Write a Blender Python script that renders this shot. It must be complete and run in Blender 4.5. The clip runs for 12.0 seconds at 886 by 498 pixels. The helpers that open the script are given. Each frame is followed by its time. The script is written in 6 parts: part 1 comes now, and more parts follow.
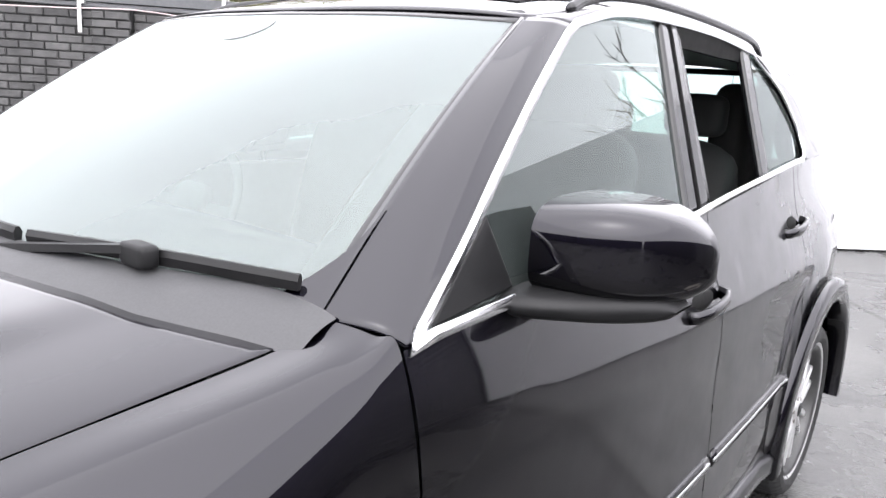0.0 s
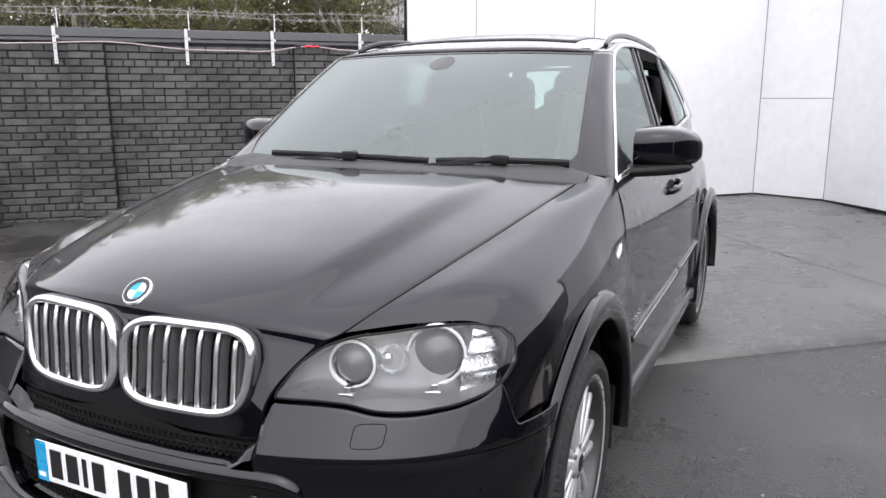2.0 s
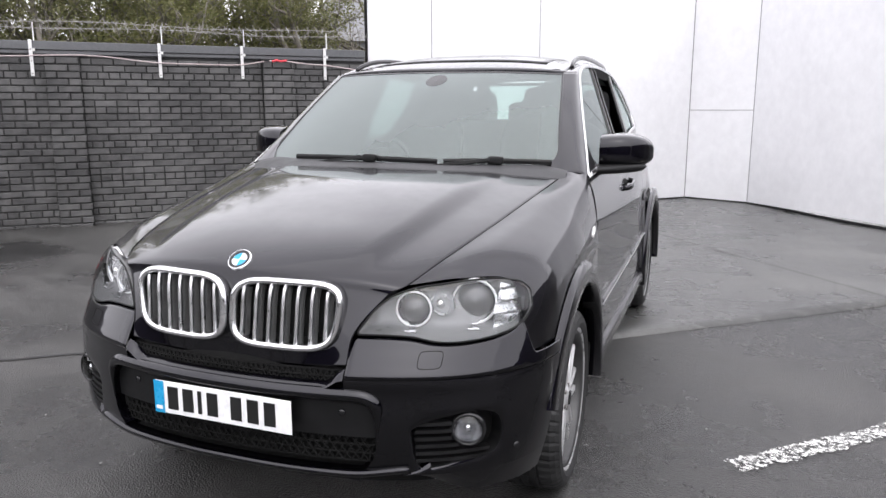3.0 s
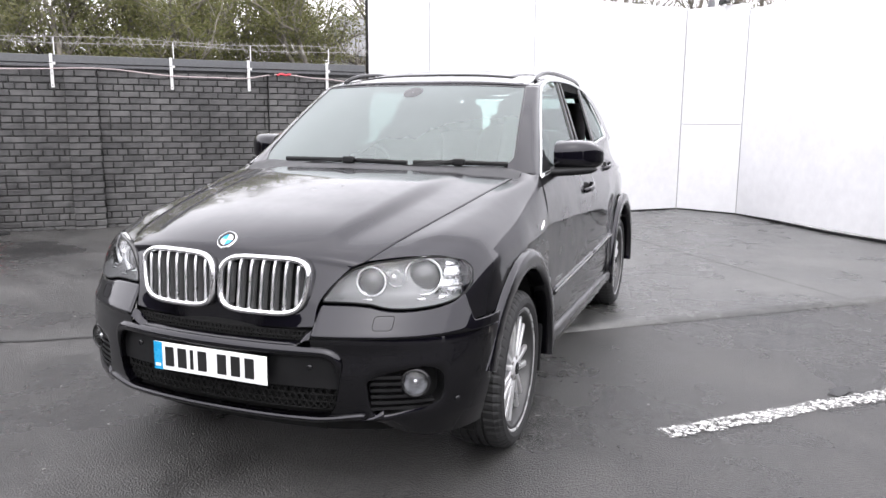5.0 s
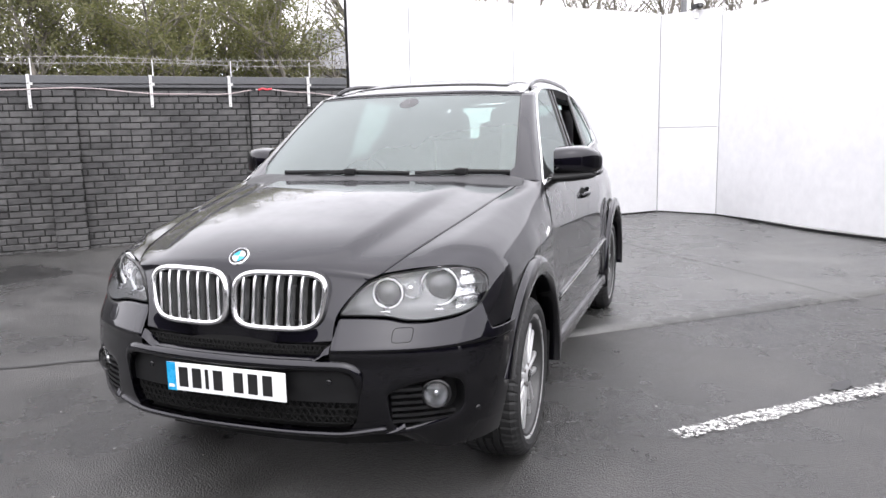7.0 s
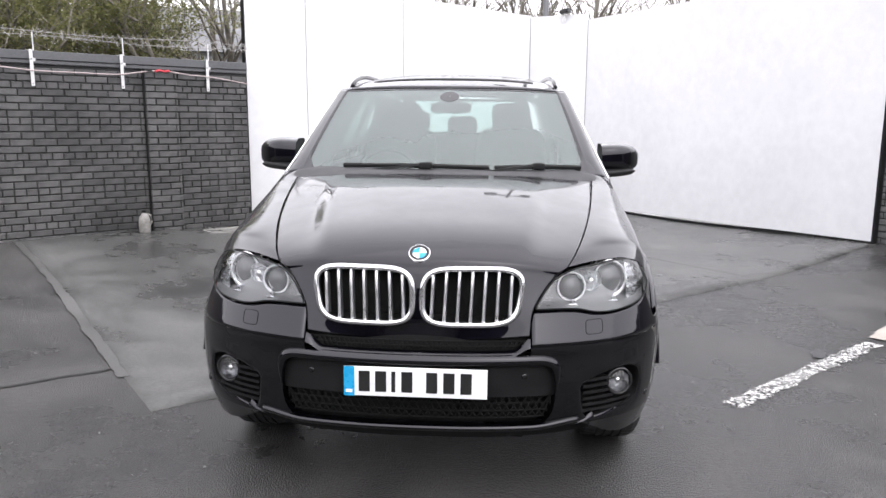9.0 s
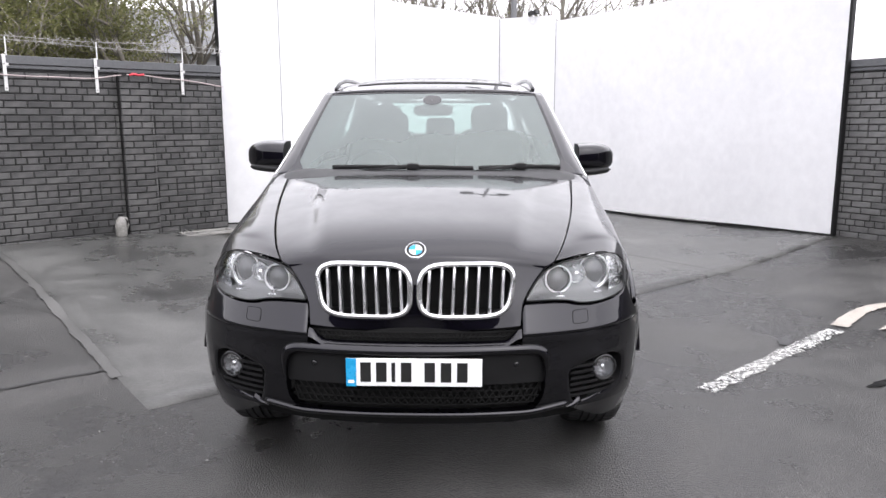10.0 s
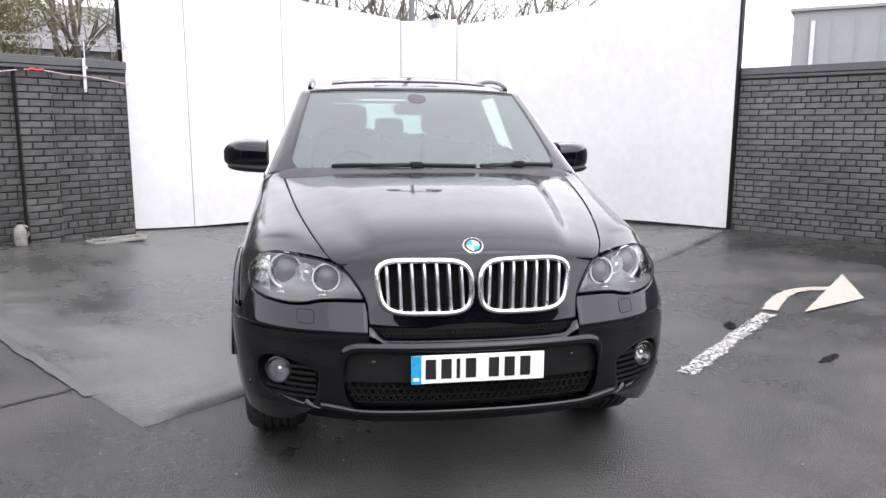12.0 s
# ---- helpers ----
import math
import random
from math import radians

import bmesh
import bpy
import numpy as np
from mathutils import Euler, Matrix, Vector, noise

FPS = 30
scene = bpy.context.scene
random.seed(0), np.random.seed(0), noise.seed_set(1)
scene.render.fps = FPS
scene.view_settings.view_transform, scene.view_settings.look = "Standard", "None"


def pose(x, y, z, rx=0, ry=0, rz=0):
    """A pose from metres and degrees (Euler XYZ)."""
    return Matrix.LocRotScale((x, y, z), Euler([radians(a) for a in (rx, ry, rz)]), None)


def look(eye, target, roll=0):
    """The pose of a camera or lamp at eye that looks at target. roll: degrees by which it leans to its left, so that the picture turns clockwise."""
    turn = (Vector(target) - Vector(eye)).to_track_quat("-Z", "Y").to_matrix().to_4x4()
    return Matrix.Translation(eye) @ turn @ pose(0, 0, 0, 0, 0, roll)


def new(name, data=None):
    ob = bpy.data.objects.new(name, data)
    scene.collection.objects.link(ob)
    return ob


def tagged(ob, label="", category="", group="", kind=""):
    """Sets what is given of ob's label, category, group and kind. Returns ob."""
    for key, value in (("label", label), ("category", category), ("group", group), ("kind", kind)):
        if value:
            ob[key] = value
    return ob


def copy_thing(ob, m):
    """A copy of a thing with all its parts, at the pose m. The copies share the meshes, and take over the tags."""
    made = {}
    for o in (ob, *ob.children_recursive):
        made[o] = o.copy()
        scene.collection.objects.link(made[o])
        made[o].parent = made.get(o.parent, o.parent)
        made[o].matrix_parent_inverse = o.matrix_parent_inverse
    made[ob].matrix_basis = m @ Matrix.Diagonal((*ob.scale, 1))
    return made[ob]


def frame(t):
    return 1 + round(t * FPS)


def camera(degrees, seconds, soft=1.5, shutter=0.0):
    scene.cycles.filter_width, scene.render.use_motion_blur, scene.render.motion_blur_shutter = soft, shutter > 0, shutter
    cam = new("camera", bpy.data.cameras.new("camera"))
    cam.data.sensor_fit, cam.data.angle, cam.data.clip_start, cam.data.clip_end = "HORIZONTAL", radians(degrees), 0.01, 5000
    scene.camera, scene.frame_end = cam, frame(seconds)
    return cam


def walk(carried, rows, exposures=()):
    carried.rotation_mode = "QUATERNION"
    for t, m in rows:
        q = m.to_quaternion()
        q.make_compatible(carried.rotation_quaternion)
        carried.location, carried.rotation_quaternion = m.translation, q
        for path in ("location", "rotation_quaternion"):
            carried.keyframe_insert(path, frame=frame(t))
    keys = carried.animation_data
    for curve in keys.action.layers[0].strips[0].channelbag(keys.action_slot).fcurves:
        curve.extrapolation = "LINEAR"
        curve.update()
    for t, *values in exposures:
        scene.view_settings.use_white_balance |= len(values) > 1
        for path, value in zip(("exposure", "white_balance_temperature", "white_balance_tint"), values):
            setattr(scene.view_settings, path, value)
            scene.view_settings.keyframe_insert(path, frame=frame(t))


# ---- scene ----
cam = camera(62.1, 12.0)
PATH = [
    (0, (1.473, -0.184, 1.532), (0.269, 1.357, 1.111), 3.6),
    (0.5, (1.499, -0.666, 1.519), (0.416, 0.959, 1.083), 2.3),
    (1, (1.51, -1.168, 1.51), (0.523, 0.513, 1.061), 1.8),
    (1.5, (1.442, -1.636, 1.517), (0.541, 0.096, 1.086), 0.1),
    (2, (1.467, -2.12, 1.497), (0.614, -0.356, 1.092), -0.2),
    (2.5, (1.435, -2.483, 1.497), (0.635, -0.692, 1.105), 0.2),
    (3, (1.443, -2.791, 1.504), (0.744, -0.955, 1.127), -0.1),
    (3.5, (1.583, -3.015, 1.479), (0.931, -1.161, 1.109), -0.4),
    (3.7, (1.634, -3.092, 1.478), (0.955, -1.248, 1.106), -0.8),
    (5.5, (1.817, -3.138, 1.47), (1.079, -1.309, 1.141), 0.2),
    (6, (1.809, -3.141, 1.473), (1.071, -1.31, 1.148), -0.4),
    (6.5, (1.785, -3.145, 1.471), (1.057, -1.31, 1.151), -0.7),
    (6.7, (1.76, -3.156, 1.468), (1.049, -1.313, 1.153), -1.1),
    (8.3, (0.683, -3.39, 1.492), (0.351, -1.442, 1.183), -0.6),
    (8.5, (0.51, -3.436, 1.494), (0.244, -1.477, 1.192), -0.8),
    (9, (0.273, -3.502, 1.502), (0.134, -1.536, 1.16), 0.3),
    (9.5, (0.201, -3.602, 1.503), (0.143, -1.635, 1.148), 0.3),
    (10, (0.181, -3.664, 1.518), (0.128, -1.694, 1.175), -0.2),
    (10.5, (0.17, -3.665, 1.511), (0.122, -1.696, 1.167), -0.5),
    (11, (0.102, -3.651, 1.501), (0.1, -1.682, 1.149), 0.2),
    (11.5, (-0.216, -3.677, 1.501), (-0.059, -1.71, 1.176), 0.1),
    (12, (-0.564, -3.633, 1.491), (-0.254, -1.686, 1.157), 0.1),
]
EXPOSURE = [(0.0, 1.9), (0.5, 1.64), (1.0, 1.45), (1.5, 1.25), (2.0, 0.97), (2.5, 0.93), (3.0, 0.98), (3.7, 1.12), (5.5, 1.32), (6.7, 1.3), (8.3, 1.11), (12.0, 1.12)]
walk(cam, [(t, look(eye, target, roll)) for t, eye, target, roll in PATH], EXPOSURE)

# ---- light ----
world = bpy.data.worlds.new("overcast")
scene.world = world
world.use_nodes = True
wn, wl = world.node_tree.nodes, world.node_tree.links
sky = wn.new("ShaderNodeTexSky")
sky.sky_type = 'NISHITA'
sky.sun_disc = False
sky.sun_elevation, sky.sun_rotation = radians(52), radians(150)
sky.air_density, sky.dust_density, sky.ozone_density = 1.0, 6.0, 1.0
haze = wn.new("ShaderNodeHueSaturation")
haze.inputs["Saturation"].default_value = 0.12
wl.new(sky.outputs[0], haze.inputs["Color"])
cloud = wn.new("ShaderNodeMixRGB")  # an even layer of cloud over the sky
cloud.inputs["Fac"].default_value = 0.82
cloud.inputs[2].default_value = (8.38, 8.22, 8.84, 1)
wl.new(haze.outputs[0], cloud.inputs[1])
bg = wn["Background"]
bg.inputs["Strength"].default_value = 0.15
wl.new(cloud.outputs[0], bg.inputs["Color"])
sun = new("sun", bpy.data.lights.new("sun", 'SUN'))
sun.data.energy, sun.data.angle, sun.data.color = 0.5, radians(100), (1.0, 0.98, 0.96)
sun.matrix_world = look((0, 0, 30), (0.0 - 8.0, 14.0, 0.0))


# ---- materials ----


def shader(name, color=(0.5, 0.5, 0.5), rough=0.5, metal=0.0, **extra):
    m = bpy.data.materials.new(name)
    m.use_nodes = True
    b = m.node_tree.nodes["Principled BSDF"]
    b.inputs["Base Color"].default_value = (*color, 1)
    b.inputs["Roughness"].default_value = rough
    b.inputs["Metallic"].default_value = metal
    for k, v in extra.items():
        b.inputs[k.replace("_", " ")].default_value = v
    return m


def node(m, kind, **sets):
    n = m.node_tree.nodes.new(kind)
    for k, v in sets.items():
        if k in n.inputs:
            n.inputs[k].default_value = v
    return n


def link(m, a, b):
    m.node_tree.links.new(a, b)


def coords(m, kind="Object"):
    return node(m, "ShaderNodeTexCoord").outputs[kind]


def noise_of(m, scale, detail=4.0, rough=0.6, kind="Object", vec=None):
    n = node(m, "ShaderNodeTexNoise", Scale=scale, Detail=detail, Roughness=rough)
    link(m, vec or coords(m, kind), n.inputs["Vector"])
    return n.outputs["Fac"]


def ramp(m, fac, stops):
    r = node(m, "ShaderNodeValToRGB")
    e = r.color_ramp.elements
    while len(e) < len(stops):
        e.new(0.5)
    for s, (p, c) in zip(e, stops):
        s.position = p
        s.color = (*c, 1) if len(c) == 3 else c
    link(m, fac, r.inputs["Fac"])
    return r.outputs["Color"]


def grey(v):
    return (v, v, v)


def bump(m, fac, strength, distance):
    b = node(m, "ShaderNodeBump", Strength=strength, Distance=distance)
    link(m, fac, b.inputs["Height"])
    link(m, b.outputs[0], m.node_tree.nodes["Principled BSDF"].inputs["Normal"])
    return b


def bsdf(m):
    return m.node_tree.nodes["Principled BSDF"]


def varied(name, c0, c1, rough, scale=8.0, fine=60.0, bumpy=0.15, dist=0.002, metal=0.0, spread=0.12, kind="Object", **extra):
    """A surface that varies at two scales in colour, gloss and relief."""
    m = shader(name, c0, rough, metal, **extra)
    big, small = noise_of(m, scale, kind=kind), noise_of(m, fine, 3.0, kind=kind)
    mix = node(m, "ShaderNodeMath")
    mix.operation = 'MULTIPLY_ADD'
    link(m, small, mix.inputs[0])
    mix.inputs[1].default_value = 0.45
    half = node(m, "ShaderNodeMath")
    half.operation = 'MULTIPLY'
    link(m, big, half.inputs[0])
    half.inputs[1].default_value = 0.55
    link(m, half.outputs[0], mix.inputs[2])
    link(m, ramp(m, mix.outputs[0], [(0.35, c0), (0.65, c1)]), bsdf(m).inputs["Base Color"])
    link(m, ramp(m, big, [(0.3, grey(max(0.02, rough - spread))), (0.7, grey(min(1, rough + spread)))]), bsdf(m).inputs["Roughness"])
    if bumpy:
        bump(m, small, bumpy, dist)
    return m


def paint_shader(name, c0, c1, coat_rough):
    m = varied(name, c0, c1, 0.40, scale=3.0, fine=900.0, bumpy=0.0, metal=1.0, spread=0.06, Coat_Weight=1.0, Coat_Roughness=coat_rough, Coat_IOR=1.5)
    wet = noise_of(m, 5.0, 5.0)
    link(m, ramp(m, wet, [(0.35, grey(coat_rough)), (0.75, grey(coat_rough + 0.05))]), bsdf(m).inputs["Coat Roughness"])
    return m


def glass_shader(name, tint, ior=1.5, rough=0.0, film=0.0):
    """A thin pane: tinted passage, with mirror gloss that grows at glancing angles."""
    m = bpy.data.materials.new(name)
    m.use_nodes = True
    n, l = m.node_tree.nodes, m.node_tree.links
    n.remove(n["Principled BSDF"])
    clear, gloss, mix, fres = n.new("ShaderNodeBsdfTransparent"), n.new("ShaderNodeBsdfGlossy"), n.new("ShaderNodeMixShader"), n.new("ShaderNodeFresnel")
    clear.inputs["Color"].default_value = (*tint, 1)
    gloss.inputs["Roughness"].default_value = rough
    fres.inputs["IOR"].default_value = ior
    l.new(fres.outputs[0], mix.inputs["Fac"])
    l.new(clear.outputs[0], mix.inputs[1])
    l.new(gloss.outputs[0], mix.inputs[2])
    gloss.inputs["Color"].default_value = (0.93, 1.0, 0.985, 1) if film else (1, 1, 1, 1)
    last = mix
    if film:  # a thin dust film, with a pale veil of reflected sky put into it
        dust_veil, over = n.new("ShaderNodeBsdfDiffuse"), n.new("ShaderNodeMixShader")
        dust_veil.inputs["Color"].default_value = (0.35, 0.395, 0.388, 1)
        l.new(ramp(m, noise_of(m, 3.0, 5.0), [(0.3, grey(film * 0.85)), (0.7, grey(film * 1.15))]), over.inputs["Fac"])
        l.new(mix.outputs[0], over.inputs[1])
        l.new(dust_veil.outputs[0], over.inputs[2])
        last = over
    l.new(last.outputs[0], n["Material Output"].inputs["Surface"])
    return m


PAINT = paint_shader("black_paint", (0.0034, 0.0029, 0.0060), (0.0050, 0.0043, 0.0086), 0.012)
TRIM = varied("black_plastic", (0.005, 0.005, 0.0054), (0.010, 0.010, 0.0106), 0.46, scale=12, fine=300, bumpy=0.1, dist=0.0004, Specular_IOR_Level=0.25)
COWL = varied("scuttle_plastic", (0.034, 0.034, 0.036), (0.050, 0.050, 0.053), 0.62, scale=12, fine=260, bumpy=0.1, dist=0.0006)
GLOSS_TRIM = varied("gloss_black_trim", (0.006, 0.006, 0.007), (0.012, 0.012, 0.013), 0.12, scale=9, fine=200, bumpy=0.0, spread=0.05)
RUBBER = varied("tyre_rubber", (0.009, 0.009, 0.0095), (0.020, 0.020, 0.0205), 0.66, scale=14, fine=220, bumpy=0.3, dist=0.0008)
CHROME = varied("satin_chrome", (0.80, 0.80, 0.81), (0.88, 0.88, 0.89), 0.22, scale=20, fine=160, bumpy=0.0, metal=1.0, spread=0.05)
SLAT = varied("silver_slat", (0.62, 0.62, 0.63), (0.72, 0.72, 0.73), 0.34, scale=20, fine=160, bumpy=0.0, metal=1.0, spread=0.08)
SLAT_SIDE = varied("slat_side", (0.10, 0.10, 0.102), (0.16, 0.16, 0.162), 0.5, scale=20, fine=160, bumpy=0.0)
DISC = varied("brake_disc_steel", (0.05, 0.048, 0.046), (0.10, 0.096, 0.092), 0.5, scale=18, fine=120, bumpy=0.1, metal=0.8)
BARREL = varied("wheel_barrel", (0.050, 0.050, 0.051), (0.085, 0.085, 0.085), 0.42, scale=10, fine=240, bumpy=0.05, metal=0.6)
ALLOY = varied("alloy_silver", (0.52, 0.52, 0.525), (0.62, 0.62, 0.625), 0.34, scale=10, fine=240, bumpy=0.05, dist=0.0004, metal=0.55, spread=0.1)
DARK = varied("dark_cavity", (0.004, 0.004, 0.004), (0.008, 0.008, 0.008), 0.85, scale=10, fine=90, bumpy=0.1, Specular_IOR_Level=0.2)
STEEL = varied("brake_steel", (0.20, 0.19, 0.18), (0.34, 0.32, 0.31), 0.4, scale=18, fine=120, bumpy=0.1, metal=1.0)
LEATHER = varied("black_leather", (0.018, 0.018, 0.019), (0.030, 0.030, 0.031), 0.6, scale=10, fine=220, bumpy=0.0)
REFLECTOR = varied("lamp_reflector", (0.72, 0.73, 0.74), (0.92, 0.92, 0.93), 0.26, scale=40, fine=75, bumpy=0.9, dist=0.006, metal=1.0)
FOG_MIRROR = varied("fog_reflector", (0.20, 0.20, 0.205), (0.42, 0.42, 0.43), 0.12, scale=40, fine=75, bumpy=0.4, dist=0.004, metal=1.0)
BEZEL = varied("lamp_bezel", (0.21, 0.21, 0.213), (0.28, 0.28, 0.284), 0.36, scale=25, fine=200, bumpy=0.05)
RING = varied("ring_light", (0.74, 0.74, 0.75), (0.84, 0.84, 0.85), 0.3, scale=25, fine=200, bumpy=0.0)
PROJ = varied("projector_ring", (0.5, 0.5, 0.51), (0.66, 0.66, 0.67), 0.22, scale=30, fine=90, bumpy=0.1, dist=0.001, metal=1.0)
WS_GLASS = glass_shader("windscreen_glass", (0.62, 0.745, 0.71), 1.85, rough=0.285, film=0.16)
SIDE_GLASS = glass_shader("side_glass", (0.33, 0.44, 0.41), 1.75, film=0.06)
REAR_GLASS = glass_shader("tinted_rear_glass", (0.24, 0.32, 0.30), 1.7, film=0.02)
REAR_SCREEN = glass_shader("rear_screen_glass", (0.60, 0.76, 0.71), 1.6, film=0.02)
LAMP_GLASS = glass_shader("lamp_lens", (0.93, 0.94, 0.95), 1.45)
MIRROR = shader("mirror_silver", (0.8, 0.8, 0.8), 0.03, 1.0)
GLASS_BALL = varied("projector_glass", (0.055, 0.055, 0.058), (0.09, 0.09, 0.094), 0.06, scale=20, fine=100, bumpy=0.0, spread=0.03, Coat_Weight=0.6)
LINING = varied("roof_cloth", (0.40, 0.40, 0.39), (0.48, 0.48, 0.47), 0.9, scale=12, fine=220, bumpy=0.0)
BRICK = shader("painted_brick", (0.05, 0.05, 0.05), 0.55)
_r = node(BRICK, "ShaderNodeObjectInfo").outputs["Random"]
_g = noise_of(BRICK, 9.0, 6.0)
_m = node(BRICK, "ShaderNodeMath")
_m.operation = 'ADD'
_h = node(BRICK, "ShaderNodeMath")
_h.operation = 'MULTIPLY'
_h.inputs[1].default_value = 0.3
link(BRICK, _r, _h.inputs[0])
link(BRICK, _h.outputs[0], _m.inputs[0])
_pos = node(BRICK, "ShaderNodeNewGeometry").outputs["Position"]
_stain = noise_of(BRICK, 0.9, 6.0, 0.65, vec=_pos)
_s = node(BRICK, "ShaderNodeMath")
_s.operation = 'MULTIPLY_ADD'
_s.inputs[1].default_value = 1.35
link(BRICK, _stain, _s.inputs[0])
link(BRICK, _g, _s.inputs[2])
link(BRICK, _s.outputs[0], _m.inputs[1])
_k = node(BRICK, "ShaderNodeMath")
_k.operation = 'MULTIPLY'
_k.inputs[1].default_value = 0.475
link(BRICK, _m.outputs[0], _k.inputs[0])
_tone = ramp(BRICK, _k.outputs[0], [(0.46, (0.022, 0.0217, 0.0222)), (0.62, (0.056, 0.055, 0.0553)), (0.82, (0.108, 0.106, 0.105))])
_fleck = node(BRICK, "ShaderNodeMixRGB")  # chips of pale mortar and paint
link(BRICK, ramp(BRICK, noise_of(BRICK, 26.0, 3.0, 0.7, vec=_pos), [(0.72, grey(0)), (0.76, grey(0.55))]), _fleck.inputs["Fac"])
link(BRICK, _tone, _fleck.inputs[1])
_fleck.inputs[2].default_value = (0.22, 0.21, 0.20, 1)
link(BRICK, _fleck.outputs[0], bsdf(BRICK).inputs["Base Color"])
link(BRICK, ramp(BRICK, _g, [(0.3, grey(0.34)), (0.7, grey(0.62))]), bsdf(BRICK).inputs["Roughness"])
bump(BRICK, noise_of(BRICK, 48.0, 6.0, 0.7), 0.9, 0.007)
BRICK_REST = BRICK.copy()
BRICK_REST.name = "painted_brick_rest"
for n_ in list(BRICK_REST.node_tree.nodes):
    if n_.bl_idname == "ShaderNodeObjectInfo" and n_.outputs["Random"].links:
        geo = BRICK_REST.node_tree.nodes.new("ShaderNodeNewGeometry")
        target = n_.outputs["Random"].links[0].to_socket
        BRICK_REST.node_tree.links.new(geo.outputs["Random Per Island"], target)


def lit_copy(m):
    """The same paint, with the right wall's stronger light put into its tones."""
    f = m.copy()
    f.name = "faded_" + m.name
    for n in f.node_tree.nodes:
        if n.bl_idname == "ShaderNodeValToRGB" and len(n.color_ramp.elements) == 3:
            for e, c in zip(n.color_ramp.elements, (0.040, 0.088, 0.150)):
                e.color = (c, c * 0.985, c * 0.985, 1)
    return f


BRICK_PALE, BRICK_REST_PALE = lit_copy(BRICK), lit_copy(BRICK_REST)
MORTAR = varied("painted_mortar", (0.007, 0.007, 0.0072), (0.014, 0.014, 0.0142), 0.75, scale=4, fine=60, bumpy=0.4, dist=0.004)
COPING = varied("coping_metal", (0.075, 0.077, 0.082), (0.11, 0.112, 0.118), 0.42, scale=2.5, fine=40, bumpy=0.05, metal=0.2)
GALV = varied("galvanised_strap", (0.55, 0.55, 0.55), (0.72, 0.72, 0.71), 0.45, scale=9, fine=120, bumpy=0.1, metal=0.3)
WIRE = varied("old_wire", (0.26, 0.25, 0.24), (0.42, 0.41, 0.39), 0.6, scale=9, fine=120, bumpy=0.0, metal=0.4)
ROPE = varied("pale_cable", (0.42, 0.34, 0.34), (0.55, 0.46, 0.46), 0.6, scale=9, fine=120, bumpy=0.1)
RED = varied("red_plastic", (0.55, 0.03, 0.05), (0.7, 0.06, 0.08), 0.4, scale=9, fine=120, bumpy=0.1)
WHITE_PANEL = varied("white_board", (0.685, 0.685, 0.700), (0.770, 0.770, 0.785), 0.5, scale=0.8, fine=7.0, bumpy=0.03, dist=0.002)
SEAM = varied("board_joint", (0.24, 0.24, 0.244), (0.36, 0.36, 0.365), 0.7, scale=6, fine=60, bumpy=0.0)
WHITE_PAINT = varied("white_plastic", (0.72, 0.72, 0.71), (0.82, 0.82, 0.81), 0.35, scale=8, fine=90, bumpy=0.05)
BARK = varied("bark", (0.11, 0.10, 0.085), (0.22, 0.20, 0.17), 0.85, scale=6, fine=40, bumpy=0.5, dist=0.01)
LEAF = shader("young_leaf", (0.10, 0.12, 0.035), 0.6)
_p = node(LEAF, "ShaderNodeNewGeometry").outputs["Random Per Island"]
link(LEAF, ramp(LEAF, _p, [(0.0, (0.062, 0.066, 0.030)), (0.5, (0.125, 0.127, 0.054)), (1.0, (0.21, 0.198, 0.10))]), bsdf(LEAF).inputs["Base Color"])
_through, _both = node(LEAF, "ShaderNodeBsdfTranslucent"), node(LEAF, "ShaderNodeMixShader")
_through.inputs["Color"].default_value = (0.22, 0.23, 0.085, 1)
_both.inputs["Fac"].default_value = 0.36
link(LEAF, bsdf(LEAF).outputs[0], _both.inputs[1])
link(LEAF, _through.outputs[0], _both.inputs[2])
link(LEAF, _both.outputs[0], LEAF.node_tree.nodes["Material Output"].inputs["Surface"])
CLADDING = varied("grey_cladding", (0.27, 0.275, 0.285), (0.33, 0.335, 0.345), 0.5, scale=1.2, fine=20, bumpy=0.05)
BLUE = varied("blue_enamel", (0.012, 0.27, 0.53), (0.02, 0.33, 0.60), 0.3, scale=30, fine=200, bumpy=0.0)
PLATE_WHITE = varied("plate_reflective", (0.78, 0.78, 0.79), (0.85, 0.85, 0.86), 0.3, scale=30, fine=400, bumpy=0.05, dist=0.0003)
INK = varied("plate_ink", (0.008, 0.008, 0.008), (0.014, 0.014, 0.014), 0.4, scale=30, fine=200, bumpy=0.0)


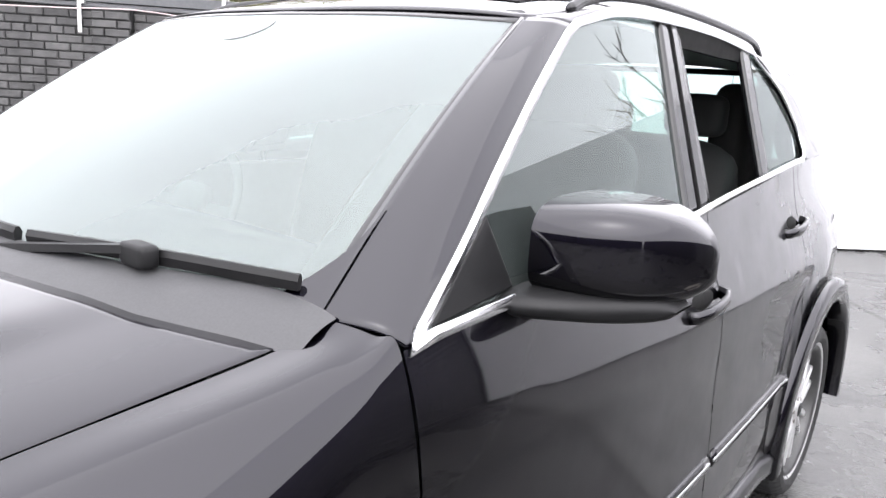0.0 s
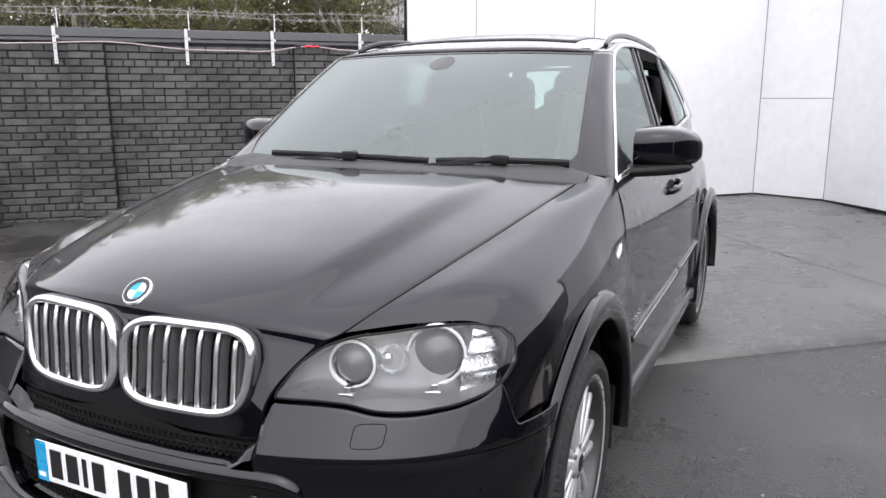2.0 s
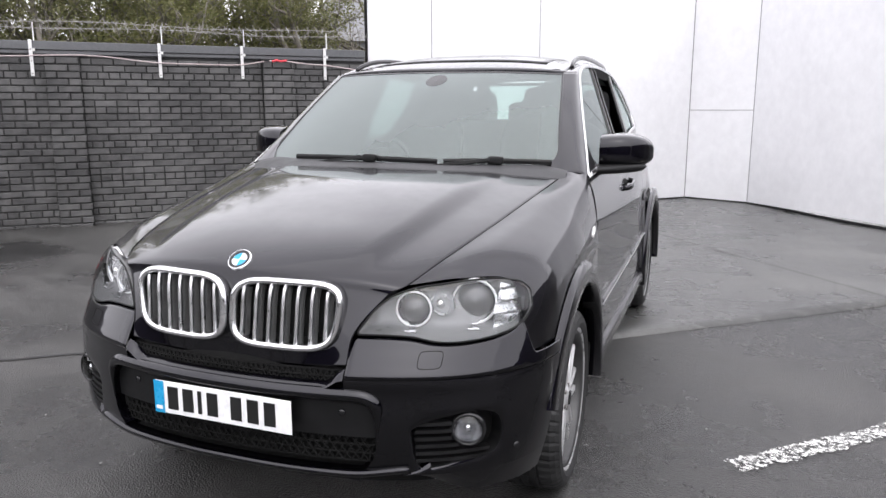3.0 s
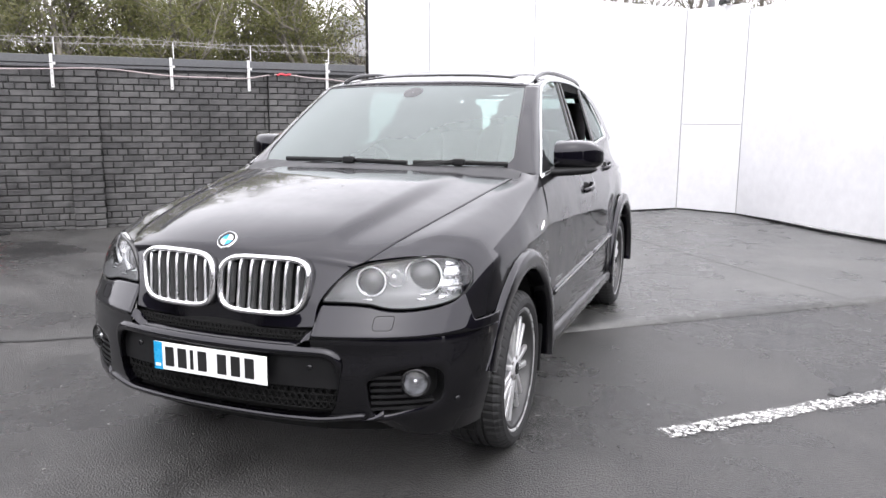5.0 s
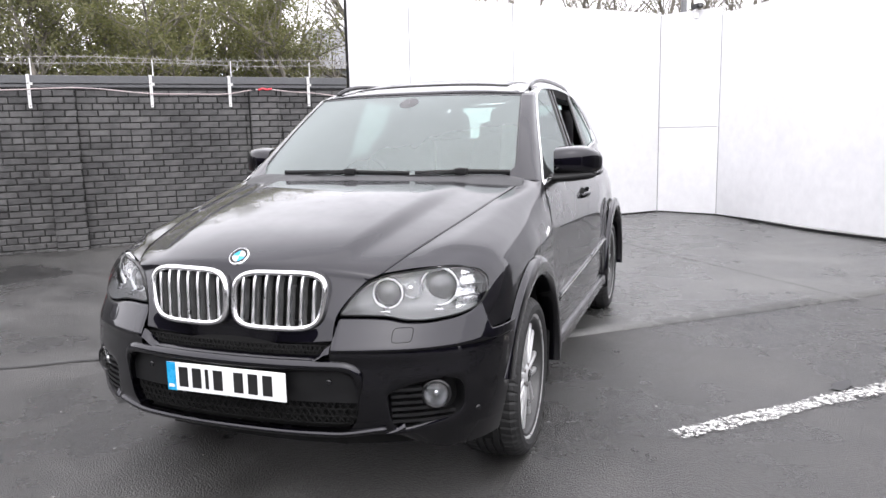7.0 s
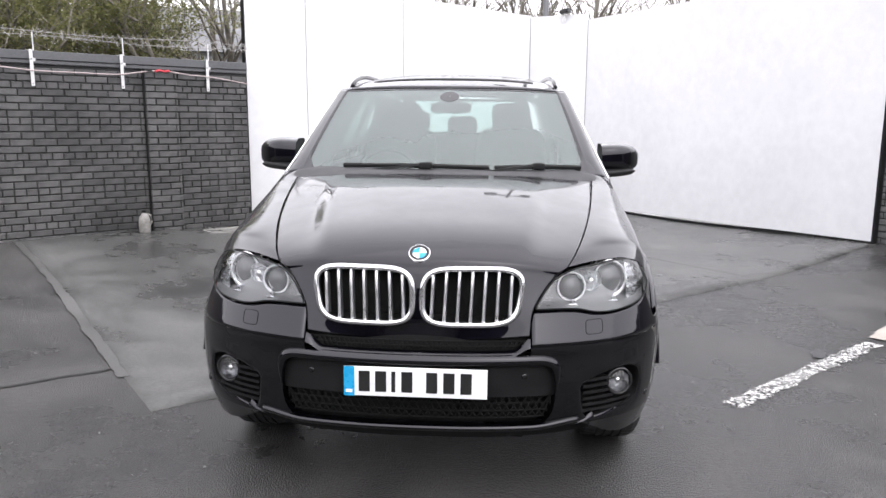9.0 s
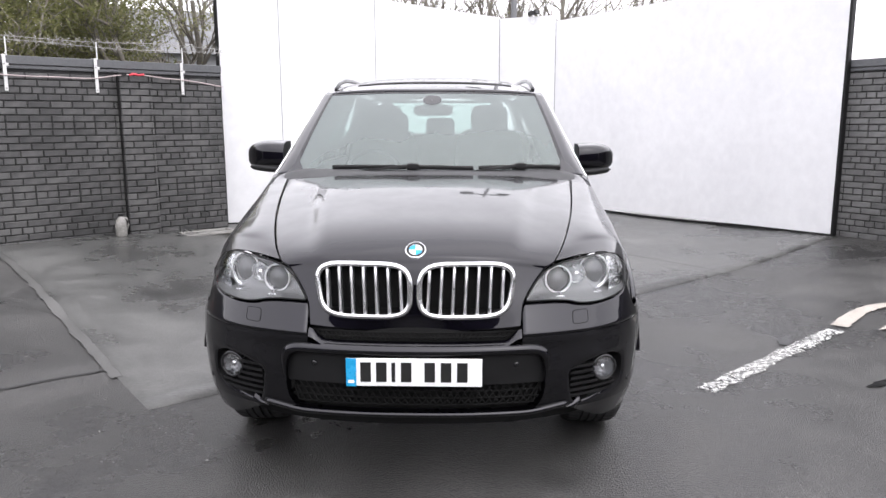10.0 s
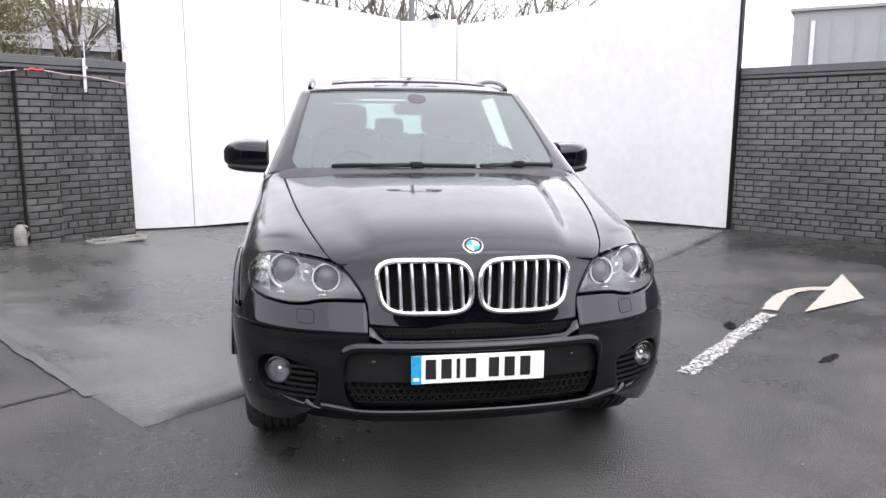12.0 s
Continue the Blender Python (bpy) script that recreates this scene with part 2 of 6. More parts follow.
def asphalt_shader(name, c0, c1, c2, rough0, rough1, relief):
    m = shader(name, c1, 0.4)
    big = noise_of(m, 0.55, 6.0, 0.62)
    mid = noise_of(m, 3.1, 6.0, 0.66)
    grain = node(m, "ShaderNodeTexVoronoi", Scale=125.0)
    link(m, coords(m), grain.inputs["Vector"])
    add = node(m, "ShaderNodeMath")
    add.operation = 'MULTIPLY_ADD'
    link(m, mid, add.inputs[0])
    add.inputs[1].default_value = 0.4
    link(m, big, add.inputs[2])
    tone = ramp(m, add.outputs[0], [(0.56, c0), (0.70, c1), (0.86, c2)])
    speck = node(m, "ShaderNodeMixRGB")
    speck.blend_type = 'MULTIPLY'
    speck.inputs["Fac"].default_value = 0.8
    link(m, tone, speck.inputs[1])
    link(m, ramp(m, grain.outputs["Color"], [(0.0, grey(0.45)), (1.0, grey(1.5))]), speck.inputs[2])
    link(m, speck.outputs[0], bsdf(m).inputs["Base Color"])
    link(m, ramp(m, add.outputs[0], [(0.48, grey(rough0)), (0.68, grey(0.5 * (rough0 + rough1))), (0.88, grey(rough1))]), bsdf(m).inputs["Roughness"])
    g = bump(m, grain.outputs["Distance"], relief, 0.0065)
    # standing damp fills the grain
    link(m, ramp(m, add.outputs[0], [(0.50, grey(0.35 * relief)), (0.85, grey(relief))]), g.inputs["Strength"])
    g2 = node(m, "ShaderNodeBump", Strength=0.13, Distance=0.02)
    link(m, noise_of(m, 14.0, 4.0), g2.inputs["Height"])
    link(m, g2.outputs[0], g.inputs["Normal"])
    return m


ASPHALT = asphalt_shader("wet_asphalt", (0.020, 0.020, 0.0198), (0.042, 0.041, 0.0398), (0.080, 0.078, 0.0755), 0.10, 0.38, 0.8)
CONCRETE = asphalt_shader("damp_concrete", (0.045, 0.045, 0.044), (0.079, 0.079, 0.0765), (0.132, 0.131, 0.127), 0.15, 0.42, 0.35)


def worn_shader(name, c, keep):
    """Road paint, worn through in flakes."""
    m = varied(name, tuple(0.8 * v for v in c), c, 0.5, scale=6, fine=90, bumpy=0.2)
    n, l = m.node_tree.nodes, m.node_tree.links
    clear, mix = n.new("ShaderNodeBsdfTransparent"), n.new("ShaderNodeMixShader")
    mask = ramp(m, noise_of(m, 26.0, 9.0, 0.80), [(keep - 0.01, grey(0)), (keep + 0.02, grey(1))])
    l.new(mask, mix.inputs["Fac"])
    l.new(clear.outputs[0], mix.inputs[1])
    l.new(bsdf(m).outputs[0], mix.inputs[2])
    l.new(mix.outputs[0], n["Material Output"].inputs["Surface"])
    return m


LINE_WORN = worn_shader("worn_road_paint", (0.72, 0.72, 0.70), 0.505)
LINE_FULL = worn_shader("cream_road_paint", (0.47, 0.43, 0.385), 0.40)
EDGING = worn_shader("pale_edging", (0.17, 0.168, 0.162), 0.44)
TAR = varied("painted_mortar", (0.007, 0.007, 0.0072), (0.014, 0.014, 0.0142), 0.75, scale=4, fine=60, bumpy=0.4, dist=0.004)
COPING = varied("coping_metal", (0.075, 0.077, 0.082), (0.11, 0.112, 0.118), 0.42, scale=2.5, fine=40, bumpy=0.05, metal=0.2)
GALV = varied("galvanised_strap", (0.55, 0.55, 0.55), (0.72, 0.72, 0.71), 0.45, scale=9, fine=120, bumpy=0.1, metal=0.3)
WIRE = varied("old_wire", (0.26, 0.25, 0.24), (0.42, 0.41, 0.39), 0.6, scale=9, fine=120, bumpy=0.0, metal=0.4)
ROPE = varied("pale_cable", (0.42, 0.34, 0.34), (0.55, 0.46, 0.46), 0.6, scale=9, fine=120, bumpy=0.1)
RED = varied("red_plastic", (0.55, 0.03, 0.05), (0.7, 0.06, 0.08), 0.4, scale=9, fine=120, bumpy=0.1)
WHITE_PANEL = varied("white_board", (0.645, 0.645, 0.660), (0.735, 0.735, 0.750), 0.5, scale=0.8, fine=7.0, bumpy=0.03, dist=0.002)
SEAM = varied("board_joint", (0.14, 0.14, 0.143), (0.24, 0.24, 0.244), 0.7, scale=6, fine=60, bumpy=0.0)
WHITE_PAINT = varied("white_plastic", (0.72, 0.72, 0.71), (0.82, 0.82, 0.81), 0.35, scale=8, fine=90, bumpy=0.05)
BARK = varied("bark", (0.11, 0.10, 0.085), (0.22, 0.20, 0.17), 0.85, scale=6, fine=40, bumpy=0.5, dist=0.01)
LEAF = shader("young_leaf", (0.10, 0.12, 0.035), 0.6)
_p = node(LEAF, "ShaderNodeNewGeometry").outputs["Random Per Island"]
link(LEAF, ramp(LEAF, _p, [(0.0, (0.062, 0.066, 0.030)), (0.5, (0.125, 0.127, 0.054)), (1.0, (0.21, 0.198, 0.10))]), bsdf(LEAF).inputs["Base Color"])
_through, _both = node(LEAF, "ShaderNodeBsdfTranslucent"), node(LEAF, "ShaderNodeMixShader")
_through.inputs["Color"].default_value = (0.22, 0.23, 0.085, 1)
_both.inputs["Fac"].default_value = 0.36
link(LEAF, bsdf(LEAF).outputs[0], _both.inputs[1])
link(LEAF, _through.outputs[0], _both.inputs[2])
link(LEAF, _both.outputs[0], LEAF.node_tree.nodes["Material Output"].inputs["Surface"])
CLADDING = varied("grey_cladding", (0.27, 0.275, 0.285), (0.33, 0.335, 0.345), 0.5, scale=1.2, fine=20, bumpy=0.05)
BLUE = varied("blue_enamel", (0.012, 0.27, 0.53), (0.02, 0.33, 0.60), 0.3, scale=30, fine=200, bumpy=0.0)
PLATE_WHITE = varied("plate_reflective", (0.78, 0.78, 0.79), (0.85, 0.85, 0.86), 0.3, scale=30, fine=400, bumpy=0.05, dist=0.0003)
INK = varied("plate_ink", (0.008, 0.008, 0.008), (0.014, 0.014, 0.014), 0.4, scale=30, fine=200, bumpy=0.0)


def asphalt_shader(name, c0, c1, c2, rough0, rough1, relief):
    m = shader(name, c1, 0.4)
    big = noise_of(m, 0.55, 6.0, 0.62)
    mid = noise_of(m, 3.1, 6.0, 0.66)
    grain = node(m, "ShaderNodeTexVoronoi", Scale=125.0)
    link(m, coords(m), grain.inputs["Vector"])
    add = node(m, "ShaderNodeMath")
    add.operation = 'MULTIPLY_ADD'
    link(m, mid, add.inputs[0])
    add.inputs[1].default_value = 0.4
    link(m, big, add.inputs[2])
    tone = ramp(m, add.outputs[0], [(0.56, c0), (0.70, c1), (0.86, c2)])
    speck = node(m, "ShaderNodeMixRGB")
    speck.blend_type = 'MULTIPLY'
    speck.inputs["Fac"].default_value = 0.8
    link(m, tone, speck.inputs[1])
    link(m, ramp(m, grain.outputs["Color"], [(0.0, grey(0.45)), (1.0, grey(1.5))]), speck.inputs[2])
    link(m, speck.outputs[0], bsdf(m).inputs["Base Color"])
    link(m, ramp(m, add.outputs[0], [(0.48, grey(rough0)), (0.68, grey(0.5 * (rough0 + rough1))), (0.88, grey(rough1))]), bsdf(m).inputs["Roughness"])
    g = bump(m, grain.outputs["Distance"], relief, 0.0065)
    # standing damp fills the grain
    link(m, ramp(m, add.outputs[0], [(0.50, grey(0.35 * relief)), (0.85, grey(relief))]), g.inputs["Strength"])
    g2 = node(m, "ShaderNodeBump", Strength=0.13, Distance=0.02)
    link(m, noise_of(m, 14.0, 4.0), g2.inputs["Height"])
    link(m, g2.outputs[0], g.inputs["Normal"])
    return m


ASPHALT = asphalt_shader("wet_asphalt", (0.020, 0.020, 0.0198), (0.042, 0.041, 0.0398), (0.080, 0.078, 0.0755), 0.13, 0.46, 1.0)
CONCRETE = asphalt_shader("damp_concrete", (0.045, 0.045, 0.044), (0.079, 0.079, 0.0765), (0.132, 0.131, 0.127), 0.15, 0.42, 0.35)


def worn_shader(name, c, keep):
    """Road paint, worn through in flakes."""
    m = varied(name, tuple(0.8 * v for v in c), c, 0.5, scale=6, fine=90, bumpy=0.2)
    n, l = m.node_tree.nodes, m.node_tree.links
    clear, mix = n.new("ShaderNodeBsdfTransparent"), n.new("ShaderNodeMixShader")
    mask = ramp(m, noise_of(m, 38.0, 9.0, 0.82), [(keep - 0.01, grey(0)), (keep + 0.02, grey(1))])
    l.new(mask, mix.inputs["Fac"])
    l.new(clear.outputs[0], mix.inputs[1])
    l.new(bsdf(m).outputs[0], mix.inputs[2])
    l.new(mix.outputs[0], n["Material Output"].inputs["Surface"])
    return m


LINE_WORN = worn_shader("worn_road_paint", (0.72, 0.72, 0.70), 0.505)
LINE_FULL = worn_shader("cream_road_paint", (0.47, 0.43, 0.385), 0.40)
EDGING = varied("pale_edging", (0.060, 0.060, 0.058), (0.125, 0.123, 0.119), 0.5, scale=3.0, fine=70, bumpy=0.4, dist=0.003)
TAR = varied("tar_seam", (0.008, 0.008, 0.008), (0.018, 0.018, 0.018), 0.4, scale=5, fine=60, bumpy=0.3)
CHIP = varied("stone_chip", (0.12, 0.118, 0.112), (0.30, 0.29, 0.28), 0.6, scale=30, fine=200, bumpy=0.0)
LINE_FAINT = worn_shader("faint_road_paint", (0.13, 0.13, 0.127), 0.47)

# ---- building helpers ----


def part(name, bm, material, parent=None, label="", smooth=False, bevel=0.0):
    """Links a bmesh, or (verts, faces), as one mesh object under its parent."""
    me = bpy.data.meshes.new(name)
    if isinstance(bm, tuple):
        me.from_pydata([tuple(v) for v in bm[0]], [], bm[1])
    else:
        bm.to_mesh(me)
        bm.free()
    me.materials.append(material)
    if smooth:
        me.polygons.foreach_set("use_smooth", [True] * len(me.polygons))
    me.update()
    ob = new(name, me)
    if parent is not None:
        ob.parent = parent
    if label:
        ob["label"] = label
    if bevel:
        b = ob.modifiers.new("bevel", 'BEVEL')
        b.width, b.segments, b.limit_method = bevel, 2, 'ANGLE'
    return ob


def empty(name, m=Matrix.Identity(4), **tags):
    ob = new(name)
    ob.matrix_basis = m
    return tagged(ob, **tags)


def join(*shapes):
    v, f = [], []
    for a, b in shapes:
        k = len(v)
        v += [tuple(p) for p in a]
        f += [tuple(i + k for i in q) for q in b]
    return v, f


def moved(shape, m):
    return [tuple(m @ Vector(p)) for p in shape[0]], shape[1]


def box(x0, x1, y0, y1, z0, z1):
    v = [(x, y, z) for z in (z0, z1) for y in (y0, y1) for x in (x0, x1)]
    return v, [(0, 2, 3, 1), (4, 5, 7, 6), (0, 1, 5, 4), (2, 6, 7, 3), (0, 4, 6, 2), (1, 3, 7, 5)]


def curve_of(ts, vals):
    """A smooth curve through vals at ts."""
    t, p = np.array(ts, float), np.array(vals, float)
    if p.ndim == 1:
        p = p[:, None]
    d = (p[1:] - p[:-1]) / (t[1:] - t[:-1])[:, None]
    m = np.empty_like(p)
    m[0], m[-1] = d[0], d[-1]
    if len(t) > 2:
        h0, h1 = (t[1:-1] - t[:-2])[:, None], (t[2:] - t[1:-1])[:, None]
        m[1:-1] = (d[:-1] * h1 + d[1:] * h0) / (h0 + h1)

    def f(x):
        x = np.clip(np.asarray(x, float), t[0], t[-1])
        i = np.clip(np.searchsorted(t, x, side="right") - 1, 0, len(t) - 2)
        h = t[i + 1] - t[i]
        s = ((x - t[i]) / h)[..., None]
        h = h[..., None]
        r = (2 * s**3 - 3 * s**2 + 1) * p[i] + (s**3 - 2 * s**2 + s) * h * m[i] + (-2 * s**3 + 3 * s**2) * p[i + 1] + (s**3 - s**2) * h * m[i + 1]
        return r[..., 0] if r.shape[-1] == 1 else r
    return f


def fn(*pairs):
    return curve_of([a for a, _ in pairs], [b for _, b in pairs])


def sheet(P, closed=False):
    """Quads over a grid of points."""
    P = np.asarray(P)
    nu, nv = P.shape[:2]
    f = []
    for i in range(nu if closed else nu - 1):
        for j in range(nv - 1):
            k = (i + 1) % nu
            f.append((i * nv + j, k * nv + j, k * nv + j + 1, i * nv + j + 1))
    return [tuple(p) for p in P.reshape(-1, 3)], f


def patch(rows, nu=40, nv=16):
    """A smooth surface through rows of points, each row along the panel."""
    ends = []
    for r in rows:
        c = curve_of(np.linspace(0, 1, len(r)), r)
        ends.append(c(np.linspace(0, 1, nu)))
    across = curve_of(np.linspace(0, 1, len(rows)), np.array(ends).reshape(len(rows), -1))
    return across(np.linspace(0, 1, nv)).reshape(nv, nu, 3).transpose(1, 0, 2)


def panel(name, P, material, parent, label="", thick=0.004, centre=(0, 1.3, 0.6)):
    """A thin shell with its outside away from the centre."""
    v, f = sheet(P) if not isinstance(P, tuple) else P
    v = np.array(v)
    out = 0.0
    for q in f:
        a, b, c = v[q[0]], v[q[1]], v[q[2]]
        n = np.cross(b - a, c - a)
        out += float(n @ (a - np.array(centre)))
    if out < 0:
        f = [tuple(reversed(q)) for q in f]
    ob = part(name, (v.tolist(), f), material, parent, label, smooth=True)
    if thick:
        s = ob.modifiers.new("thickness", 'SOLIDIFY')
        s.thickness, s.offset = thick, -1
    return ob


def sweep(points, profile, up=(0, 0, 1), close=False, caps=True, sizes=None):
    """A profile of (side, up) offsets carried along points, larger or smaller by sizes."""
    pts = [Vector(p) for p in points]
    n, k = len(pts), len(profile)
    v, f = [], []
    for i, p in enumerate(pts):
        t = (pts[(i + 1) % n] - pts[i - 1]) if close else (pts[min(i + 1, n - 1)] - pts[max(i - 1, 0)])
        t.normalize()
        side = t.cross(Vector(up))
        side = side.normalized() if side.length > 1e-6 else Vector((1, 0, 0))
        top = side.cross(t)
        k_ = sizes[i] if sizes else 1.0
        v += [tuple(p + side * (a * k_) + top * (b * k_)) for a, b in profile]
    for i in range(n if close else n - 1):
        a, b = i * k, ((i + 1) % n) * k
        for j in range(k):
            f.append((a + j, a + (j + 1) % k, b + (j + 1) % k, b + j))
    if caps and not close:
        f += [tuple(range(k - 1, -1, -1)), tuple(range((n - 1) * k, n * k))]
    return v, f


def ring(r, n=8, ry=None):
    ry = r if ry is None else ry
    return [(r * math.cos(2 * math.pi * i / n), ry * math.sin(2 * math.pi * i / n)) for i in range(n)]


def lathe(profile, n=48, axis="x"):
    """Turns (radius, offset) pairs about an axis."""
    P = []
    for i in range(n):
        a = 2 * math.pi * i / n
        P.append([(o, r * math.cos(a), r * math.sin(a)) if axis == "x" else (r * math.cos(a), o, r * math.sin(a)) if axis == "y" else (r * math.cos(a), r * math.sin(a), o) for r, o in profile])
    return sheet(P, closed=True)


def blob(cx, cy, cz, ax, ay, az, e1=0.6, e2=0.6, nu=24, nv=14):
    """A rounded block."""
    def p(w, e):
        return math.copysign(abs(w) ** e, w)
    P = []
    for i in range(nu):
        a = 2 * math.pi * i / nu
        P.append([(cx + ax * p(math.cos(b), e1) * p(math.cos(a), e2), cy + ay * p(math.cos(b), e1) * p(math.sin(a), e2), cz + az * p(math.sin(b), e1)) for b in np.linspace(-math.pi / 2, math.pi / 2, nv)])
    return sheet(P, closed=True)


def mirror_x(shape):
    return [(-x, y, z) for x, y, z in shape[0]], [tuple(reversed(q)) for q in shape[1]]


def sided(shape, s):
    return shape if s > 0 else mirror_x(shape)

# ---- ground ----
step01 = lambda v: min(1.0, max(0.0, v)) ** 2 * (3 - 2 * min(1.0, max(0.0, v)))


def lie(x, y):
    """The yard's level: a shallow dish, level under the car."""
    return 0.21 * step01((-x - 1.2) / 2.8) + 0.12 * step01((x - 2.8) / 2.2) - 0.004 * min(1.0, max(-1.0, x))


def flat_sheet(points, lift):
    return [(x, y, lie(x, y) + lift) for x, y in points]


axis_steps = [-400, -120, -50, -25] + [-14 + 0.25 * i for i in range(113)] + [25, 50, 120, 400]
G = [[(x, y, lie(x, y)) for y in axis_steps] for x in axis_steps]
tagged(part("ground", sheet(G), ASPHALT, None, smooth=True), "wet dark asphalt yard with damp sheen and patches", "ground", kind="structure")

TURN_YARD = radians(40.5)
PAD0, PAD_U, PAD_V = Vector((-1.488, -0.002)), Vector((math.cos(TURN_YARD), math.sin(TURN_YARD))), Vector((-math.sin(TURN_YARD), math.cos(TURN_YARD)))


def pad_point(u, v):
    q = PAD0 + PAD_U * u + PAD_V * v
    return (q.x, q.y)


PAD_US, PAD_VS = [-0.002, *np.linspace(0, 13.0, 66)], [-0.002, *np.linspace(0, 9.0, 46)]
pad_grid = [[(*pad_point(u, v), lie(*pad_point(u, v)) + (0.006 if u >= 0 and v >= 0 else -0.03)) for v in PAD_VS] for u in PAD_US]
tagged(part("concrete_apron", sheet(pad_grid), CONCRETE, None, smooth=True), "pale damp concrete apron with worn edge", "pavement", kind="structure")


def strip(name, pts, width, material, label, lift=0.009, ragged=0.0, seed=1):
    """A band of paint along a line, with frayed sides where it is ragged."""
    q = [Vector(p) for p in pts]
    if ragged:
        c = curve_of(range(len(q)), [tuple(p) for p in q])
        q = [Vector(c(t)) for t in np.linspace(0, len(q) - 1, 150)]
    r = random.Random(seed)
    rows, wear = [], [0.0, 0.0]
    for i, p in enumerate(q):
        t = (q[min(i + 1, len(q) - 1)] - q[max(i - 1, 0)]).normalized()
        for k in (0, 1):
            wear[k] = 0.6 * wear[k] + ragged * r.uniform(-1, 0.7)
        s0, s1 = (Vector((-t.y, t.x)) * width / 2 * (1 + w) for w in wear)
        rows.append([(*(p - s0), lie(*(p - s0)) + lift), (*p, lie(*p) + lift), (*(p + s1), lie(*(p + s1)) + lift)])
    return tagged(part(name, sheet(rows), material), label, "road marking", kind="structure")


def between(a, b, n=12):
    return [Vector(a).lerp(Vector(b), i / (n - 1)) for i in range(n)]


strip("apron_edge", between(pad_point(0.0, 0.55), pad_point(0, 9.0)), 0.075, EDGING, "pale worn edging along the concrete apron", ragged=0.25, seed=3)
strip("floor_joint", between((0.3, 6.9), (2.9, 3.65)), 0.05, LINE_FAINT, "faint pale joint across the concrete", 0.008)
strip("road_line", between((1.56, 0.36), (2.90, 1.60), 20), 0.125, LINE_WORN, "white road line, flaked and worn", ragged=0.22)
bend = curve_of([0, 1, 2, 3, 4], [(2.98, 1.70), (3.20, 1.95), (3.45, 2.16), (3.66, 2.20), (3.92, 2.10)])
strip("arrow_shaft", [Vector(bend(t)) for t in np.linspace(0, 4, 20)], 0.125, LINE_FULL, "cream painted curved shaft of a road arrow", 0.010, 0.10, 2)
head = [(4.27, 2.55), (3.86, 1.74), (3.19, 1.56)]
tagged(part("arrow_head", (flat_sheet(head, 0.012), [(0, 2, 1)]), LINE_FULL), "cream painted head of a road arrow", "road marking", kind="structure")

strip("tar_seam", [p + Vector((0.02 * math.sin(9 * i), 0)) for i, p in enumerate(between((-4.4, -2.3), (-1.93, 0.57), 26))], 0.022, TAR, "thin dark tar seam in the asphalt", 0.006)
WATER = shader("standing_water", (0.010, 0.010, 0.0105), 0.04)


def puddle(x, y, rx, ry, turn, seed):
    """A shallow film of water with an uneven rim."""
    r = random.Random(seed)
    a0, a1 = r.uniform(0, 6), r.uniform(0, 6)
    rim = []
    for k in range(40):
        a = 2 * math.pi * k / 40
        g = 1 + 0.22 * math.sin(2 * a + a0) + 0.14 * math.sin(5 * a + a1) + 0.05 * math.sin(11 * a)
        p, q = rx * g * math.cos(a), ry * g * math.sin(a)
        rim.append((x + p * math.cos(turn) - q * math.sin(turn), y + p * math.sin(turn) + q * math.cos(turn)))
    ob = part("puddle", (flat_sheet([(x, y)] + rim, 0.0075), [(0, 1 + k, 1 + (k + 1) % 40) for k in range(40)]), WATER)
    return tagged(ob, "small shallow puddle on the wet asphalt", "puddle", kind="structure")


puddle(2.63, 0.50, 0.11, 0.035, 0.5, 1)
puddle(2.42, 1.33, 0.11, 0.04, 0.9, 2)
puddle(0.25, -1.12, 0.30, 0.05, 0.1, 3)

chips = random.Random(12)
grit = []
for _ in range(60):
    x, y, w = chips.uniform(-3.4, 3.8), chips.uniform(-2.6, 2.4), chips.uniform(0.002, 0.006)
    grit.append(moved(box(-w, w, -w * 0.7, w * 0.7, 0, w * 0.8), pose(x, y, lie(x, y) + 0.003, 0, 0, chips.uniform(0, 360))))
tagged(part("grit", join(*grit), CHIP), "scattered pale stone chips on the asphalt", "grit", kind="stuff")

# ---- walls ----
WALL_L = Matrix.Translation((-4.6, 4.1, 0)) @ Matrix.Rotation(radians(44.4), 4, 'Z')  # x along the wall, -y to the yard
BASE_L, TOP = 0.12, 2.075
e_ang = math.atan2(-0.8075, 0.5899)
WALL_R = Matrix.Translation((4.70, 5.47, 0)) @ Matrix.Rotation(e_ang, 4, 'Z')
BASE_R = 0.06


def core(name, m, x0, x1, y0, y1, z0, z1, label):
    return tagged(part(name, moved(box(x0, x1, y0, y1, z0, z1), m), MORTAR), label, "wall", kind="structure")


wall_left = core("wall_left", WALL_L, -14, 2.41, 0.004, 0.22, -0.2, TOP, "black-painted brick boundary wall with piers")
wall_right = core("wall_right", WALL_R, 0.03, 12, 0.004, 0.22, -0.2, TOP + 0.02, "black-painted brick boundary wall")
for name, m, x0, x1 in (("coping_left", WALL_L, -14, 2.41), ("coping_right", WALL_R, 0.03, 12)):
    prof = join(moved(box(x0, x1, -0.035, 0.25, TOP + 0.045, TOP + 0.135), m), moved(box(x0, x1, -0.02, 0.235, TOP, TOP + 0.041), m))
    tagged(part(name, prof, COPING, None, bevel=0.006), "dark grey metal coping along the wall top", "coping", kind="structure")
